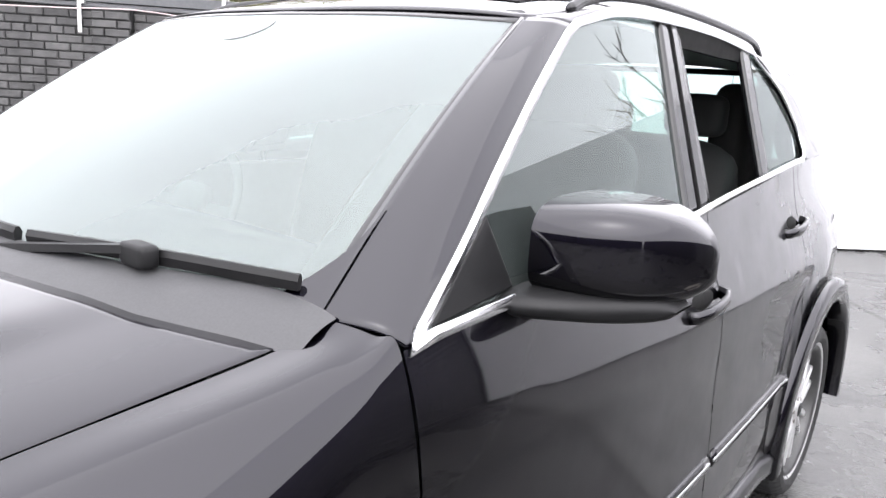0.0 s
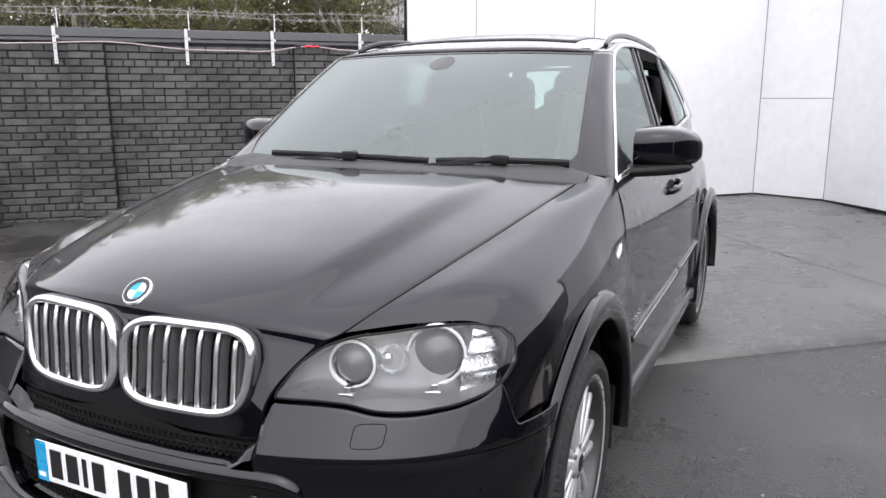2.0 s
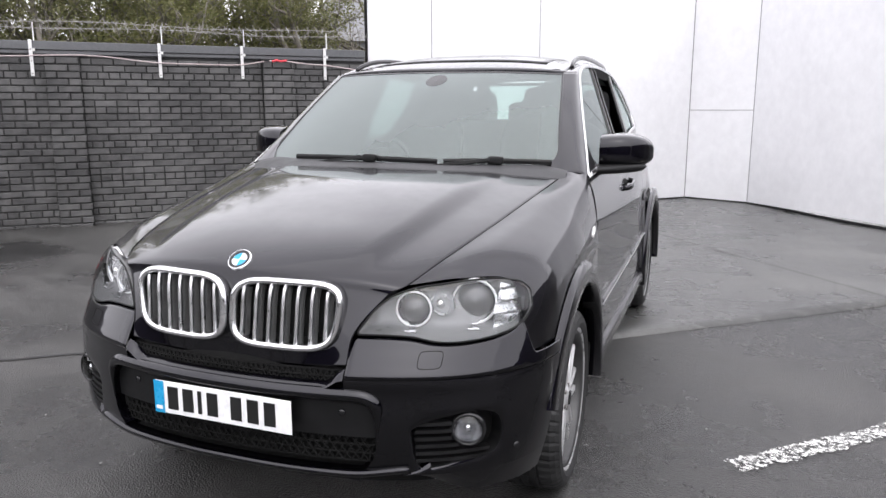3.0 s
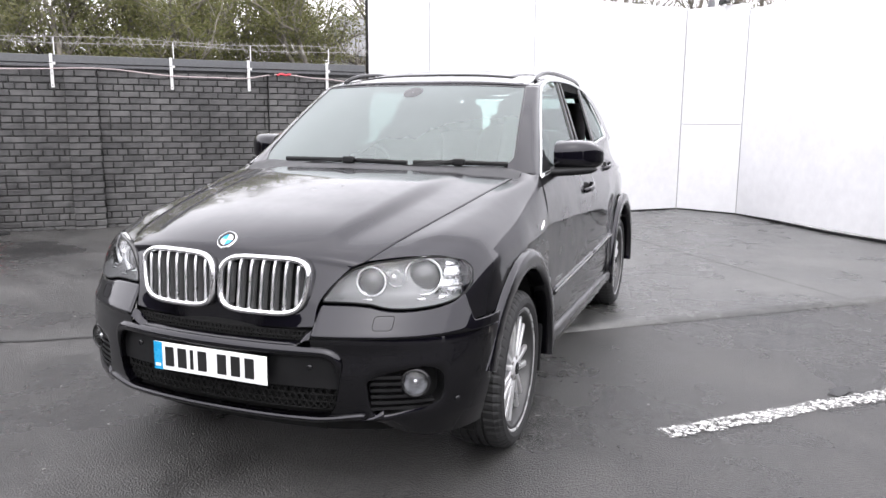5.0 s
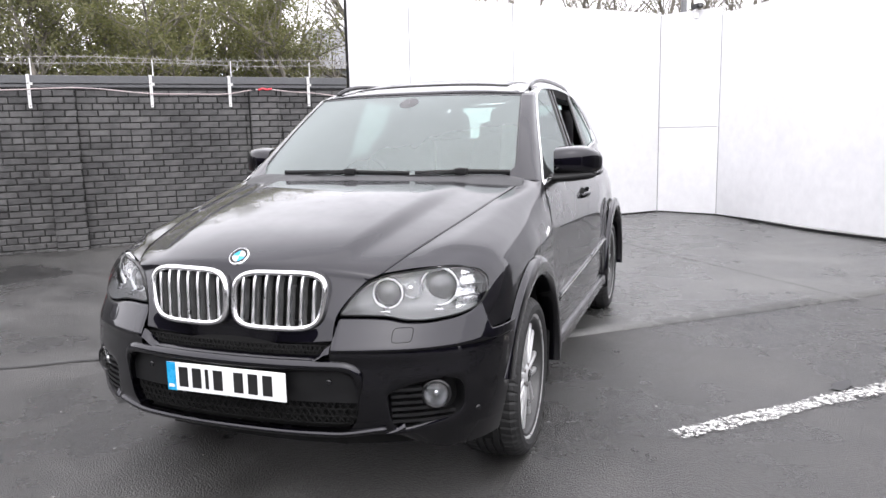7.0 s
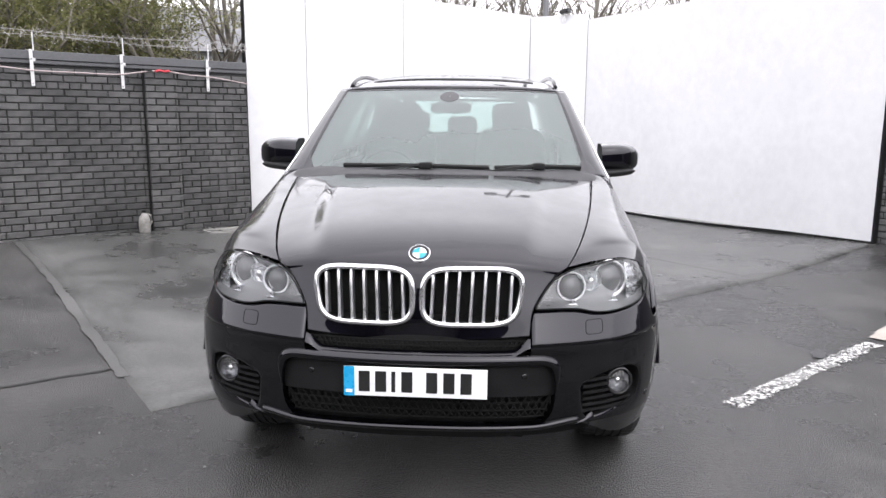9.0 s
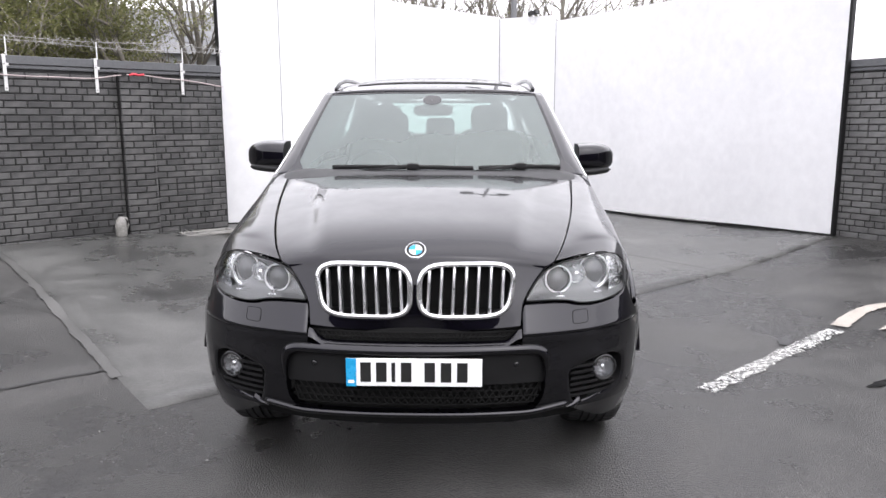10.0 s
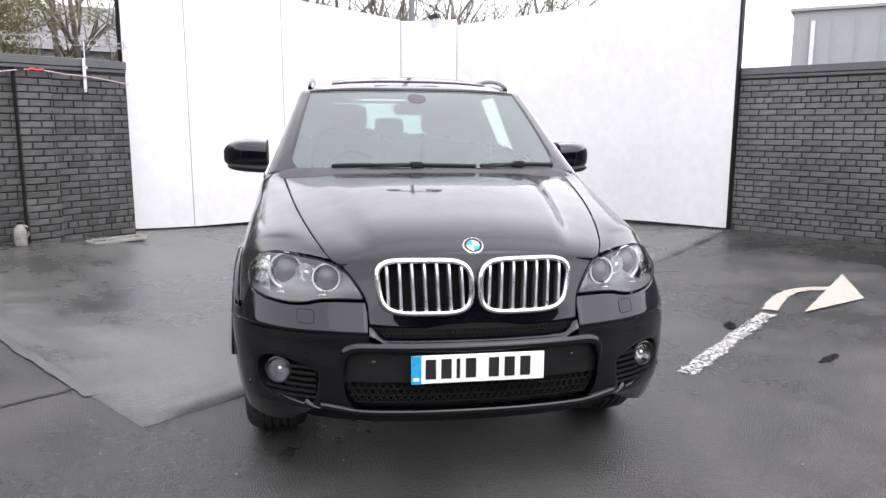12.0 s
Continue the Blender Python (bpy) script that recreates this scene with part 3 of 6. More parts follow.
# plain unseen walls, added behind the yard to darken what the car reflects
for name, a, b in (("wall_back", (-13.5, -5.5), (1.0, -14.5)), ("wall_back_right", (1.0, -14.5), (12.5, -5.0))):
    a, b = Vector(a), Vector(b)
    t = b - a
    m = Matrix.Translation((a.x, a.y, 0)) @ Matrix.Rotation(math.atan2(t.y, t.x), 4, 'Z')
    tagged(part(name, moved(box(0, t.length, -0.2, 0, -0.2, 2.2), m), MORTAR), "plain dark wall added out of view for the car to reflect", "wall", kind="structure")

# ---- white display screen ----
SCREEN_L0, SCREEN_L1, SCREEN_R0, SCREEN_R1 = Vector((-2.970, 6.072)), Vector((0.85, 10.22)), Vector((1.82, 9.80)), Vector((4.68, 5.34))
screen = empty("display_screen", label="tall white board screen standing in three straight faces", category="screen")
seam_gap = 0.010


def board(a, b, z1, parent, name="board", z0=None):
    """One upright board of the screen, from a to b."""
    t = (b - a)
    n = Vector((-t.y, t.x)).normalized() * 0.03
    zz = (lie(*a) + 0.03, lie(*b) + 0.03) if z0 is None else (z0, z0)
    v = [(*a, zz[0]), (*b, zz[1]), (*(b + n), zz[1]), (*(a + n), zz[0]), (*a, z1), (*b, z1), (*(b + n), z1), (*(a + n), z1)]
    f = [(0, 1, 5, 4), (2, 3, 7, 6), (1, 2, 6, 5), (3, 0, 4, 7), (4, 5, 6, 7), (3, 2, 1, 0)]
    return part(name, (v, f), WHITE_PANEL, parent)


def face(a, b, cuts, z1, lower=None):
    t = (b - a).normalized()
    edges = [0.0] + cuts + [(b - a).length]
    for u0, u1 in zip(edges, edges[1:]):
        p, q = a + t * (u0 + seam_gap / 2), a + t * (u1 - seam_gap / 2)
        if lower:
            board(p, q, lower - seam_gap / 2, screen)
            board(p, q, z1, screen, z0=lower + seam_gap / 2)
        else:
            board(p, q, z1, screen)
    n = Vector((-t.y, t.x)) * 0.012
    pts = [a + (b - a) * k / 12 + n for k in range(13)]
    rows = [[(*p, lie(*p) - 0.02), (*p, lie(*p) + 0.045)] for p in pts]
    ob = part("base_strip", sheet(rows), TRIM, screen, "black skirting strip")
    s = ob.modifiers.new("thickness", 'SOLIDIFY')
    s.thickness = 0.01


def seam(p, z0, z1, turn, w=0.006):
    part("seam_strip", moved(box(-w, w, -0.003, 0.02, z0, z1), Matrix.Translation((p.x, p.y, 0)) @ Matrix.Rotation(turn, 4, 'Z')), SEAM, screen, "grey joint between boards")


for a, b, cuts, top in ((SCREEN_L0, SCREEN_L1, [0.92, 2.66], 3.36), (SCREEN_L1, SCREEN_R0, [0.0], 3.34), (SCREEN_R0, SCREEN_R1, [0.0], 3.24)):
    t = (b - a).normalized()
    for u in cuts:
        q = a + t * u
        seam(q, lie(*q) + 0.03, top - 0.01, math.atan2(t.y, t.x), 0.010 if u == 0.0 else 0.004)
t = (SCREEN_R0 - SCREEN_L1).normalized()
q = (SCREEN_L1 + SCREEN_R0) / 2
part("seam_strip", moved(box(-0.50, 0.50, -0.003, 0.02, 1.455, 1.465), Matrix.Translation((q.x, q.y, 0)) @ Matrix.Rotation(math.atan2(t.y, t.x), 4, 'Z')), SEAM, screen, "grey joint between boards")
face(SCREEN_L0, SCREEN_L1, [0.92, 2.66], 3.36)
face(SCREEN_L1, SCREEN_R0, [], 3.34, lower=1.46)
face(SCREEN_R0, SCREEN_R1, [], 3.24)
for a, b, side in ((SCREEN_L0, SCREEN_L1, 0), (SCREEN_R0, SCREEN_R1, 1)):
    t = (b - a).normalized()
    n = Vector((-t.y, t.x))
    p = (a - t * 0.008 if side == 0 else b + t * 0.008) + n * 0.03
    part("edge_post", moved(box(-0.006 - 0.010 * side, 0.006 + 0.010 * side, -0.035, 0.035, lie(*p) - 0.02, 3.3), Matrix.Translation((p.x, p.y, 0)) @ Matrix.Rotation(math.atan2(t.y, t.x), 4, 'Z')), TRIM, screen, "dark edge post")

# ---- the car: nose to -y, its left side to +x, front axle at y = 0 ----
car = empty("car", pose(-0.010, 0, 0, 0, 0.30, 0.22), label="black five-door sport utility car with silver double kidney grille, parked", category="car")
ZW, YR = 0.362, 2.933  # axle height, rear axle

NOSE_A = fn((0.22, 0.900), (0.32, 0.932), (0.40, 0.952), (0.55, 0.970), (0.68, 0.974), (0.74, 0.966), (0.82, 0.947), (0.90, 0.915), (0.96, 0.87), (1.02, 0.80))
NOSE_Y = fn((0.22, -0.905), (0.40, -0.955), (0.55, -0.965), (0.65, -0.968), (0.700, -0.977), (0.742, -0.957), (0.82, -0.915), (0.90, -0.89), (0.96, -0.87), (1.02, -0.845))
NOSE_N = fn((0.22, 2.35), (0.55, 2.35), (0.75, 2.15), (1.02, 2.1))
NOSE_B = -0.38


def nose_y(x, z):
    a, n, b = float(NOSE_A(z)), float(NOSE_N(z)), NOSE_B - float(NOSE_Y(z))
    return NOSE_B - b * max(0.0, 1 - min(1.0, abs(x) / a) ** n) ** (1 / n)


def nose_angle(th, z):
    a, n, b = float(NOSE_A(z)), float(NOSE_N(z)), NOSE_B - float(NOSE_Y(z))
    return (a * math.sin(th) ** (2 / n), NOSE_B - b * math.cos(th) ** (2 / n), z)


def theta_of_x(x, z):
    return math.asin(min(1.0, (abs(x) / float(NOSE_A(z))) ** (float(NOSE_N(z)) / 2)))


def theta_of_y(y, z):
    b = NOSE_B - float(NOSE_Y(z))
    return math.acos(min(1.0, max(0.0, (NOSE_B - y) / b) ** (float(NOSE_N(z)) / 2)))


def nose_out(x, z, d):
    """A point d outside the nose's skin."""
    e = 0.01
    y = nose_y(x, z)
    dx = (nose_y(x + e, z) - nose_y(x - e, z)) / (2 * e) if abs(x) < 0.88 else 2.0
    dz = (nose_y(x, z + e) - nose_y(x, z - e)) / (2 * e)
    n = Vector((dx, -1, dz)).normalized()
    return Vector((x, y, z)) + n * d


LAMP_TOP = fn((0.433, 0.836), (0.47, 0.893), (0.51, 0.930), (0.56, 0.953), (0.65, 0.967), (0.75, 0.973), (0.82, 0.962), (0.862, 0.940), (0.884, 0.908), (0.892, 0.880))
LAMP_BOT = fn((0.433, 0.824), (0.55, 0.822), (0.60, 0.817), (0.645, 0.806), (0.69, 0.801), (0.77, 0.804), (0.83, 0.815), (0.868, 0.833), (0.886, 0.855), (0.892, 0.874))
CREASE = 0.700

# hood: centre line and edge, front to back
HOOD_C = [(0, -0.915, 0.712), (0, -0.900, 0.85), (0, -0.878, 0.965), (0, -0.845, 1.018), (0, -0.70, 1.072), (0, -0.40, 1.139), (0, -0.05, 1.204), (0, 0.204, 1.2380)]
HOOD_S = [(0.412, -0.905, 0.735), (0.426, -0.870, 0.832), (0.498, -0.800, 0.928), (0.552, -0.757, 0.966), (0.605, -0.615, 1.016), (0.675, -0.32, 1.082), (0.730, 0.02, 1.145), (0.778, 0.392, 1.206)]
hood_c, hood_s = curve_of(np.linspace(0, 1, 8), HOOD_C), curve_of(np.linspace(0, 1, 8), HOOD_S)


def hood_point(u, w):
    c, s = hood_c(w), hood_s(w)
    x = s[0] * u
    y = c[1] + (s[1] - c[1]) * u ** 2.2
    z = c[2] + (s[2] - c[2]) * u ** 2.6
    rise = step01((w - 0.42) / 0.22) * 0.015 * (1 - 0.75 * step01((w - 0.78) / 0.22))
    z += rise * (step01((0.76 - u) / 0.14) - 0.5 * step01((u - 0.66) / 0.12) * step01((1.0 - u) / 0.22))
    return (x, y, z)


# a saddle of spacing that runs denser where the nose bends
W_STEPS = [*np.linspace(0, 3 / 7, 64), *np.linspace(3 / 7, 1, 44)[1:]]
KX, KZ, KW, KH = 0.196, 0.874, 0.178, 0.100  # kidney: middle and half size


def hood_grid_point(u, w):
    x, y, z = hood_point(abs(u), w)
    if w < 3 / 7:  # the kidney openings run deep into the nose
        r = abs((x - KX) / KW) ** 4 + abs((z - KZ) / KH) ** 4
        y += 0.07 * step01((1.0 - r) / 0.4)
    return (math.copysign(x, u), y, z)


hood_grid = [[hood_grid_point(u, w) for u in np.linspace(-0.999, 0.999, 121)] for w in W_STEPS]
panel("hood", hood_grid, PAINT, car, "black bonnet with raised centre and reflections of sky", thick=0.002)

SECT = [(0.285, 0.900), (0.36, 0.935), (0.60, 0.952), (0.84, 0.942), (1.03, 0.934)]
BELT_Z = fn((0.45, 1.203), (0.9, 1.225), (1.5, 1.262), (1.75, 1.287), (2.26, 1.328), (2.77, 1.365), (3.3, 1.365), (3.8, 1.30))
BELT_X = fn((0.45, 0.888), (1.5, 0.868), (2.26, 0.848), (2.77, 0.832), (3.3, 0.79), (3.8, 0.70))
TAIL_IN = fn((0.45, 0.0), (2.6, 0.0), (3.2, 0.03), (3.6, 0.11), (3.85, 0.26))


def side_x(y, z):
    bz, bx = float(BELT_Z(y)), float(BELT_X(y))
    f = fn(*SECT, (1.03 + (bz - 1.03) * 0.62, bx + 0.026), (bz + 0.001, bx))
    flare = 0.02 * step01((0.66 - math.hypot(y - YR, z - ZW)) / 0.16)
    return float(f(z)) - float(TAIL_IN(y)) * (1 if z < 1.1 else 0.6) + flare


GLASS_X = lambda z: 0.889 - 0.378 * (z - 1.2)


def arch_low(y, yc, r, floor):
    d = abs(y - yc)
    return max(floor, ZW + math.sqrt(max(0.0, r * r - d * d))) if d < r else floor


SILL = 0.362
R_OUT, R_IN = 0.552, 0.462


def side_panel(name, y0, y1, s, label):
    ys = sorted(set(np.round(np.linspace(y0, y1, 46), 4)))
    P = []
    for y in ys:
        lo = arch_low(y, YR, R_OUT - 0.012, SILL)
        hi = float(BELT_Z(y)) - 0.002
        P.append([(s * side_x(y, z), y, z) for z in np.linspace(lo, hi, 30)])
    return panel(name, P, PAINT, car, label, thick=0)


FENDER = [
    [tuple(hood_s(w) + np.array((0.0038, 0.0, 0.0))) for w in np.linspace(3 / 7 + 0.004, 1.0, 6)] + [(0.772, 0.447, 1.234)],
    [(0.690, -0.650, 0.978), (0.722, -0.540, 1.014), (0.755, -0.42, 1.050), (0.822, 0.00, 1.122), (0.850, 0.22, 1.163), (0.863, 0.38, 1.194), (0.849, 0.482, 1.219)],
    [(0.822, -0.548, 0.962), (0.846, -0.440, 0.994), (0.866, -0.33, 1.020), (0.900, 0.00, 1.066), (0.910, 0.22, 1.096), (0.910, 0.38, 1.130), (0.888, 0.4945, 1.200)],
    [(0.872, -0.574, 0.854), (0.914, -0.410, 0.905), (0.928, -0.30, 0.938), (0.944, 0.00, 0.978), (0.944, 0.22, 0.978), (0.942, 0.38, 0.968), (0.936, 0.4945, 1.000)],
    [(0.902, -0.598, 0.742), (0.948, -0.398, 0.742), (0.953, -0.24, 0.853), (0.957, 0.00, 0.908), (0.957, 0.22, 0.863), (0.955, 0.38, 0.757), (0.952, 0.4945, 0.600)],
]


def flare_points(yc, s, rear):
    """The wheel-arch moulding: a band that stands a little proud."""
    P = []
    for a in np.linspace(radians(-8), radians(188 if rear else 163), 60):
        c, q = math.cos(a), math.sin(a)
        lead = step01((-c - 0.35) / 0.65) if not rear else 0.0
        xo = 0.960 - 0.008 * lead
        tuck = 0.0 if rear or c > -0.3 else 0.04 * step01((0.52 - ZW - R_IN * q) / 0.28)  # follows the bumper inwards
        xo -= tuck
        row = []
        for r, x in ((R_OUT + 0.004, xo - 0.004), (R_OUT - 0.004, xo + 0.016), (R_OUT - 0.03, xo + 0.024), (R_IN + 0.02, xo + 0.026), (R_IN + 0.004, xo + 0.020), (R_IN, xo + 0.005), (R_IN + 0.002, xo - 0.05)):
            row.append((s * (x + (0.012 if rear else 0)), yc + r * c, ZW + r * q))
        P.append(row)
    return P


def bumper_band(z_lo, z_hi, x0, x1, s, nx=40, nz=10):
    """A patch of the nose's skin between two heights; x1 None: round to the wheel arch."""
    P = []
    for k in np.linspace(0, 1, nx):
        col = []
        for q in np.linspace(0, 1, nz):
            if callable(z_hi):
                th0, th1 = theta_of_x(x0, 0.8), math.pi / 2
                th = th0 + (th1 - th0) * k
                zt = z_hi(nose_angle(th, 0.8)[0])
                z = z_lo + (zt - z_lo) * q
            else:
                z = z_lo + (z_hi - z_lo) * q
            th0 = theta_of_x(x0, z)
            if x1 is None:
                d = 0.50 ** 2 - (z - ZW) ** 2
                th1 = theta_of_y(-math.sqrt(d) if d > 0.14 else NOSE_B, z)
            else:
                th1 = theta_of_x(x1, z)
            p = nose_angle(th0 + (th1 - th0) * k, z)
            col.append((s * p[0], p[1], p[2]))
        P.append(col)
    return P


def lamp_floor(x):
    return float(LAMP_BOT(min(x, 0.892))) - 0.006 if x < 0.885 else 0.884 - 0.145 * step01((x - 0.880) / 0.03)


FOG_X0, FOG_X1, FOG_Z0, FOG_Z1 = 0.595, 0.872, 0.390, 0.612
MESH_X, MESH_Z0, MESH_Z1 = 0.505, 0.415, 0.505
FOG_C = (0.735, 0.500)
_rim = [(0.612, 0.540), (0.655, 0.566), (0.715, 0.583), (0.790, 0.592), (0.838, 0.575), (0.852, 0.530), (0.846, 0.470), (0.815, 0.440), (0.735, 0.424), (0.668, 0.410), (0.632, 0.414), (0.618, 0.450), (0.612, 0.500)]
_loop = curve_of(range(-2, len(_rim) + 3), [_rim[k % len(_rim)] for k in range(-2, len(_rim) + 3)])
FOG_RIM = [tuple(_loop(t)) for t in np.linspace(0, len(_rim), 96, endpoint=False)]
bumper = part("front_bumper", box(-0.4, 0.4, -0.80, -0.74, 0.30, 0.62), DARK, car, "glossy black sports bumper")


def honeycomb(x0, x1, z0, z1, depth, cell, at):
    """A mesh of slanting strips over an opening."""
    out = []
    n = int((x1 - x0) / cell)
    for k in range(n + 1):
        x = x0 + (x1 - x0) * k / n
        for sgn in (-1, 1):
            a, b = at(x, z0), at(min(x1, max(x0, x + sgn * (z1 - z0) * 0.6)), z1)
            out.append(sweep([a, b], [(-0.002, -0.004), (0.002, -0.004), (0.002, 0.004), (-0.002, 0.004)], up=(0, -1, 0)))
    m = max(2, int((z1 - z0) / cell))
    for k in range(m + 1):
        z = z0 + (z1 - z0) * k / m
        out.append(sweep([at(x, z) for x in np.linspace(x0, x1, 24)], [(-0.003, -0.002), (0.003, -0.002), (0.003, 0.002), (-0.003, 0.002)]))
    return join(*out)


# centre of the bumper: a wide recess that holds the plate above and the mesh below
OPEN_SIDE = fn((0.39, 0.455), (0.43, 0.490), (0.50, 0.510), (0.58, 0.512), (0.63, 0.500), (0.66, 0.470))
panel("plate_panel", [[tuple(nose_out(x, z, -0.024)) for z in np.linspace(MESH_Z1, 0.665, 8)] for x in np.linspace(-0.53, 0.53, 50)], TRIM, bumper, "black plastic panel behind the plate", thick=0)
for s in (1, -1):
    zs = np.linspace(0.39, 0.66, 22)
    panel("bumper_cheek", [[(s * p.x, p.y, p.z) for p in (nose_out(float(OPEN_SIDE(z)) + (FOG_X0 - float(OPEN_SIDE(z))) * k, z, 0.0) for z in zs)] for k in np.linspace(0, 1, 8)], PAINT, bumper, thick=0)
    part("recess_side", sided(sheet([[tuple(nose_out(float(OPEN_SIDE(z)) + 0.001, z, d)) for d in (0.0, -0.008, -0.05)] for z in zs]), s), PAINT, bumper, smooth=True)
part("lower_mesh", honeycomb(-MESH_X, MESH_X, MESH_Z0, MESH_Z1, 0.03, 0.028, lambda x, z: nose_out(x, z, -0.036)), DARK, bumper, "black plastic lower grille mesh")
panel("mesh_backing", [[tuple(nose_out(x, z, -0.075)) for z in np.linspace(MESH_Z0 - 0.02, MESH_Z1 + 0.02, 4)] for x in np.linspace(-MESH_X - 0.01, MESH_X + 0.01, 30)], DARK, bumper)
part("upper_mesh", honeycomb(-0.40, 0.40, 0.680, 0.716, 0.02, 0.018, lambda x, z: Vector((x, nose_y(x, z) + 0.036, z))), DARK, bumper, "black honeycomb strip under the kidneys")
panel("mesh_backing", [[(x, nose_y(x, z) + 0.05, z) for z in np.linspace(0.66, 0.80, 4)] for x in np.linspace(-0.43, 0.43, 24)], DARK, bumper)
bar_half = [(0.0, 0.653), (0.12, 0.653), (0.24, 0.653), (0.36, 0.653), (0.44, 0.652), (0.475, 0.646), (0.498, 0.632), (0.510, 0.610), (0.514, 0.580), (0.514, 0.545), (0.510, 0.505)]
bc = curve_of(range(len(bar_half)), bar_half)
half_xz = [tuple(bc(t)) for t in np.linspace(0, len(bar_half) - 1, 61)]
bar_line = [nose_out(-x, z, 0.001) for x, z in reversed(half_xz[1:])] + [nose_out(x, z, 0.001) for x, z in half_xz]
bar_size = [1.0 - 0.85 * step01((0.645 - p.z) / 0.12) for p in bar_line]
part("bumper_bar", sweep(bar_line, [(0.022, -0.02), (0.018, 0.012), (0.006, 0.018), (-0.008, 0.016), (-0.019, 0.004), (-0.024, -0.02)], up=(0, -1, 0), sizes=bar_size), PAINT, bumper, smooth=True)
ledge = []
for x in np.linspace(-0.412, 0.412, 49):
    up_ = step01((abs(x) - 0.345) / 0.065)
    a_, b_ = nose_out(x, 0.668 + 0.030 * up_, 0.003), Vector((x, nose_y(x, 0.69) + 0.040 - 0.02 * up_, 0.684 + 0.045 * up_))
    ledge.append([tuple(a_.lerp(b_, k) + Vector((0, 0, 0.004 * math.sin(math.pi * k)))) for k in np.linspace(0, 1, 6)])
panel("bumper_ledge", ledge, PAINT, bumper, thick=0)
lip_line = [nose_out(x, 0.398, 0.004) for x in np.linspace(-0.60, 0.60, 61)]
lip_line = [p + Vector((0, 0, 0.02 * step01((abs(p.x) - 0.42) / 0.2))) for p in lip_line]
part("bumper_lip", sweep(lip_line, [(-0.03, -0.014), (0.012, -0.012), (0.016, -0.002), (0.008, 0.007), (-0.03, 0.009)]), PAINT, bumper, smooth=True)
for s in (1, -1):
    panel("under_lip", [[(p[0] * 0.93, p[1] + 0.10, p[2]) for p in col] for col in bumper_band(0.30, 0.40, 0.0, 0.80, s, 40, 4)], DARK, bumper, "dark lower valance", thick=0)
    panel("bumper_side", bumper_band(0.66, CREASE, 0.415, None, s, 40, 4), PAINT, bumper, thick=0)
    panel("bumper_side", bumper_band(FOG_Z1, 0.66, FOG_X0, None, s, 40, 6), PAINT, bumper, thick=0)
    panel("bumper_side", bumper_band(0.39, FOG_Z1, FOG_X1, None, s, 20, 16), PAINT, bumper, thick=0)
    panel("bumper_corner", [[(p[0], p[1] + 0.02 * (0.39 - p[2]) / 0.12, 0.39 - (0.39 - p[2]) * step01((abs(p[0]) - 0.55) / 0.25)) for p in col] for col in bumper_band(0.305, 0.391, 0.56, None, s, 30, 6)], PAINT, bumper, thick=0)
    fin = [[tuple(nose_out(0.588 + 0.075 * k, 0.396 + 0.012 * k + 0.030 * k * k * q, 0.007 - 0.034 * q * (0.3 + 0.7 * k))) for q in (0.0, 0.5, 1.0)] for k in np.linspace(0, 1, 10)]
    panel("bumper_fin", sided(sheet(fin), s), PAINT, bumper, thick=0.003)
    panel("bumper_shelf", [[(p[0], p[1] - 0.005 * (1 - q / 9) * step01((0.96 - abs(p[0])) / 0.2), p[2]) for q, p in enumerate(col)] for col in bumper_band(CREASE + 0.003, lamp_floor, 0.418, None, s, 60, 10)], PAINT, bumper)
    # washer cover, flush in the shelf

    def shelf_at(x, z, lift):
        p = nose_out(x, z, lift)
        return (s * p.x, p.y - 0.005 * (1 - (z - CREASE) / (lamp_floor(x) - CREASE)), p.z)
    panel("washer_cover", [[shelf_at(x, z, 0.0008) for z in np.linspace(0.735, 0.776, 6)] for x in np.linspace(0.622, 0.682, 8)], PAINT, bumper, thick=0)
    edge = [shelf_at(0.652 + 0.033 * math.copysign(abs(math.cos(a)) ** 0.4, math.cos(a)), 0.7555 + 0.024 * math.copysign(abs(math.sin(a)) ** 0.4, math.sin(a)), 0.0002) for a in np.linspace(0, 2 * math.pi, 40, endpoint=False)]
    part("washer_seam", sweep(edge, ring(0.0012, 5), up=(0, -1, 0), close=True), DARK, bumper)
    # fog lamp pocket: an opening with rounded sides in the bumper's skin
    skin, walls = [], []
    for x, z in FOG_RIM:
        ux, uz = x - FOG_C[0], z - FOG_C[1]
        grow = min((FOG_X1 - FOG_C[0]) / ux if ux > 0 else (FOG_X0 - FOG_C[0]) / ux if ux < 0 else 99, (FOG_Z1 - FOG_C[1]) / uz if uz > 0 else (FOG_Z0 - FOG_C[1]) / uz if uz < 0 else 99)
        skin.append([tuple(nose_out(FOG_C[0] + ux * g, FOG_C[1] + uz * g, -0.006 * (1 - q) ** 4)) for q, g in ((q, 1 + (grow - 1) * q) for q in (0.0, 0.15, 0.35, 0.65, 1.0))])
        walls.append([tuple(nose_out(x, z, d)) for d in (-0.006, -0.02, -0.065)])
    panel("fog_surround", sided(sheet(skin, closed=True), s), PAINT, bumper, thick=0)
    part("pocket_wall", sided(sheet(walls, closed=True), s), TRIM, bumper, smooth=True)
    P = [[tuple(nose_out(x, z, -0.064)) for z in np.linspace(0.40, 0.60, 6)] for x in np.linspace(0.60, 0.868, 10)]
    panel("fog_pocket", [[(s * x, y, z) for x, y, z in r] for r in P], DARK, bumper)
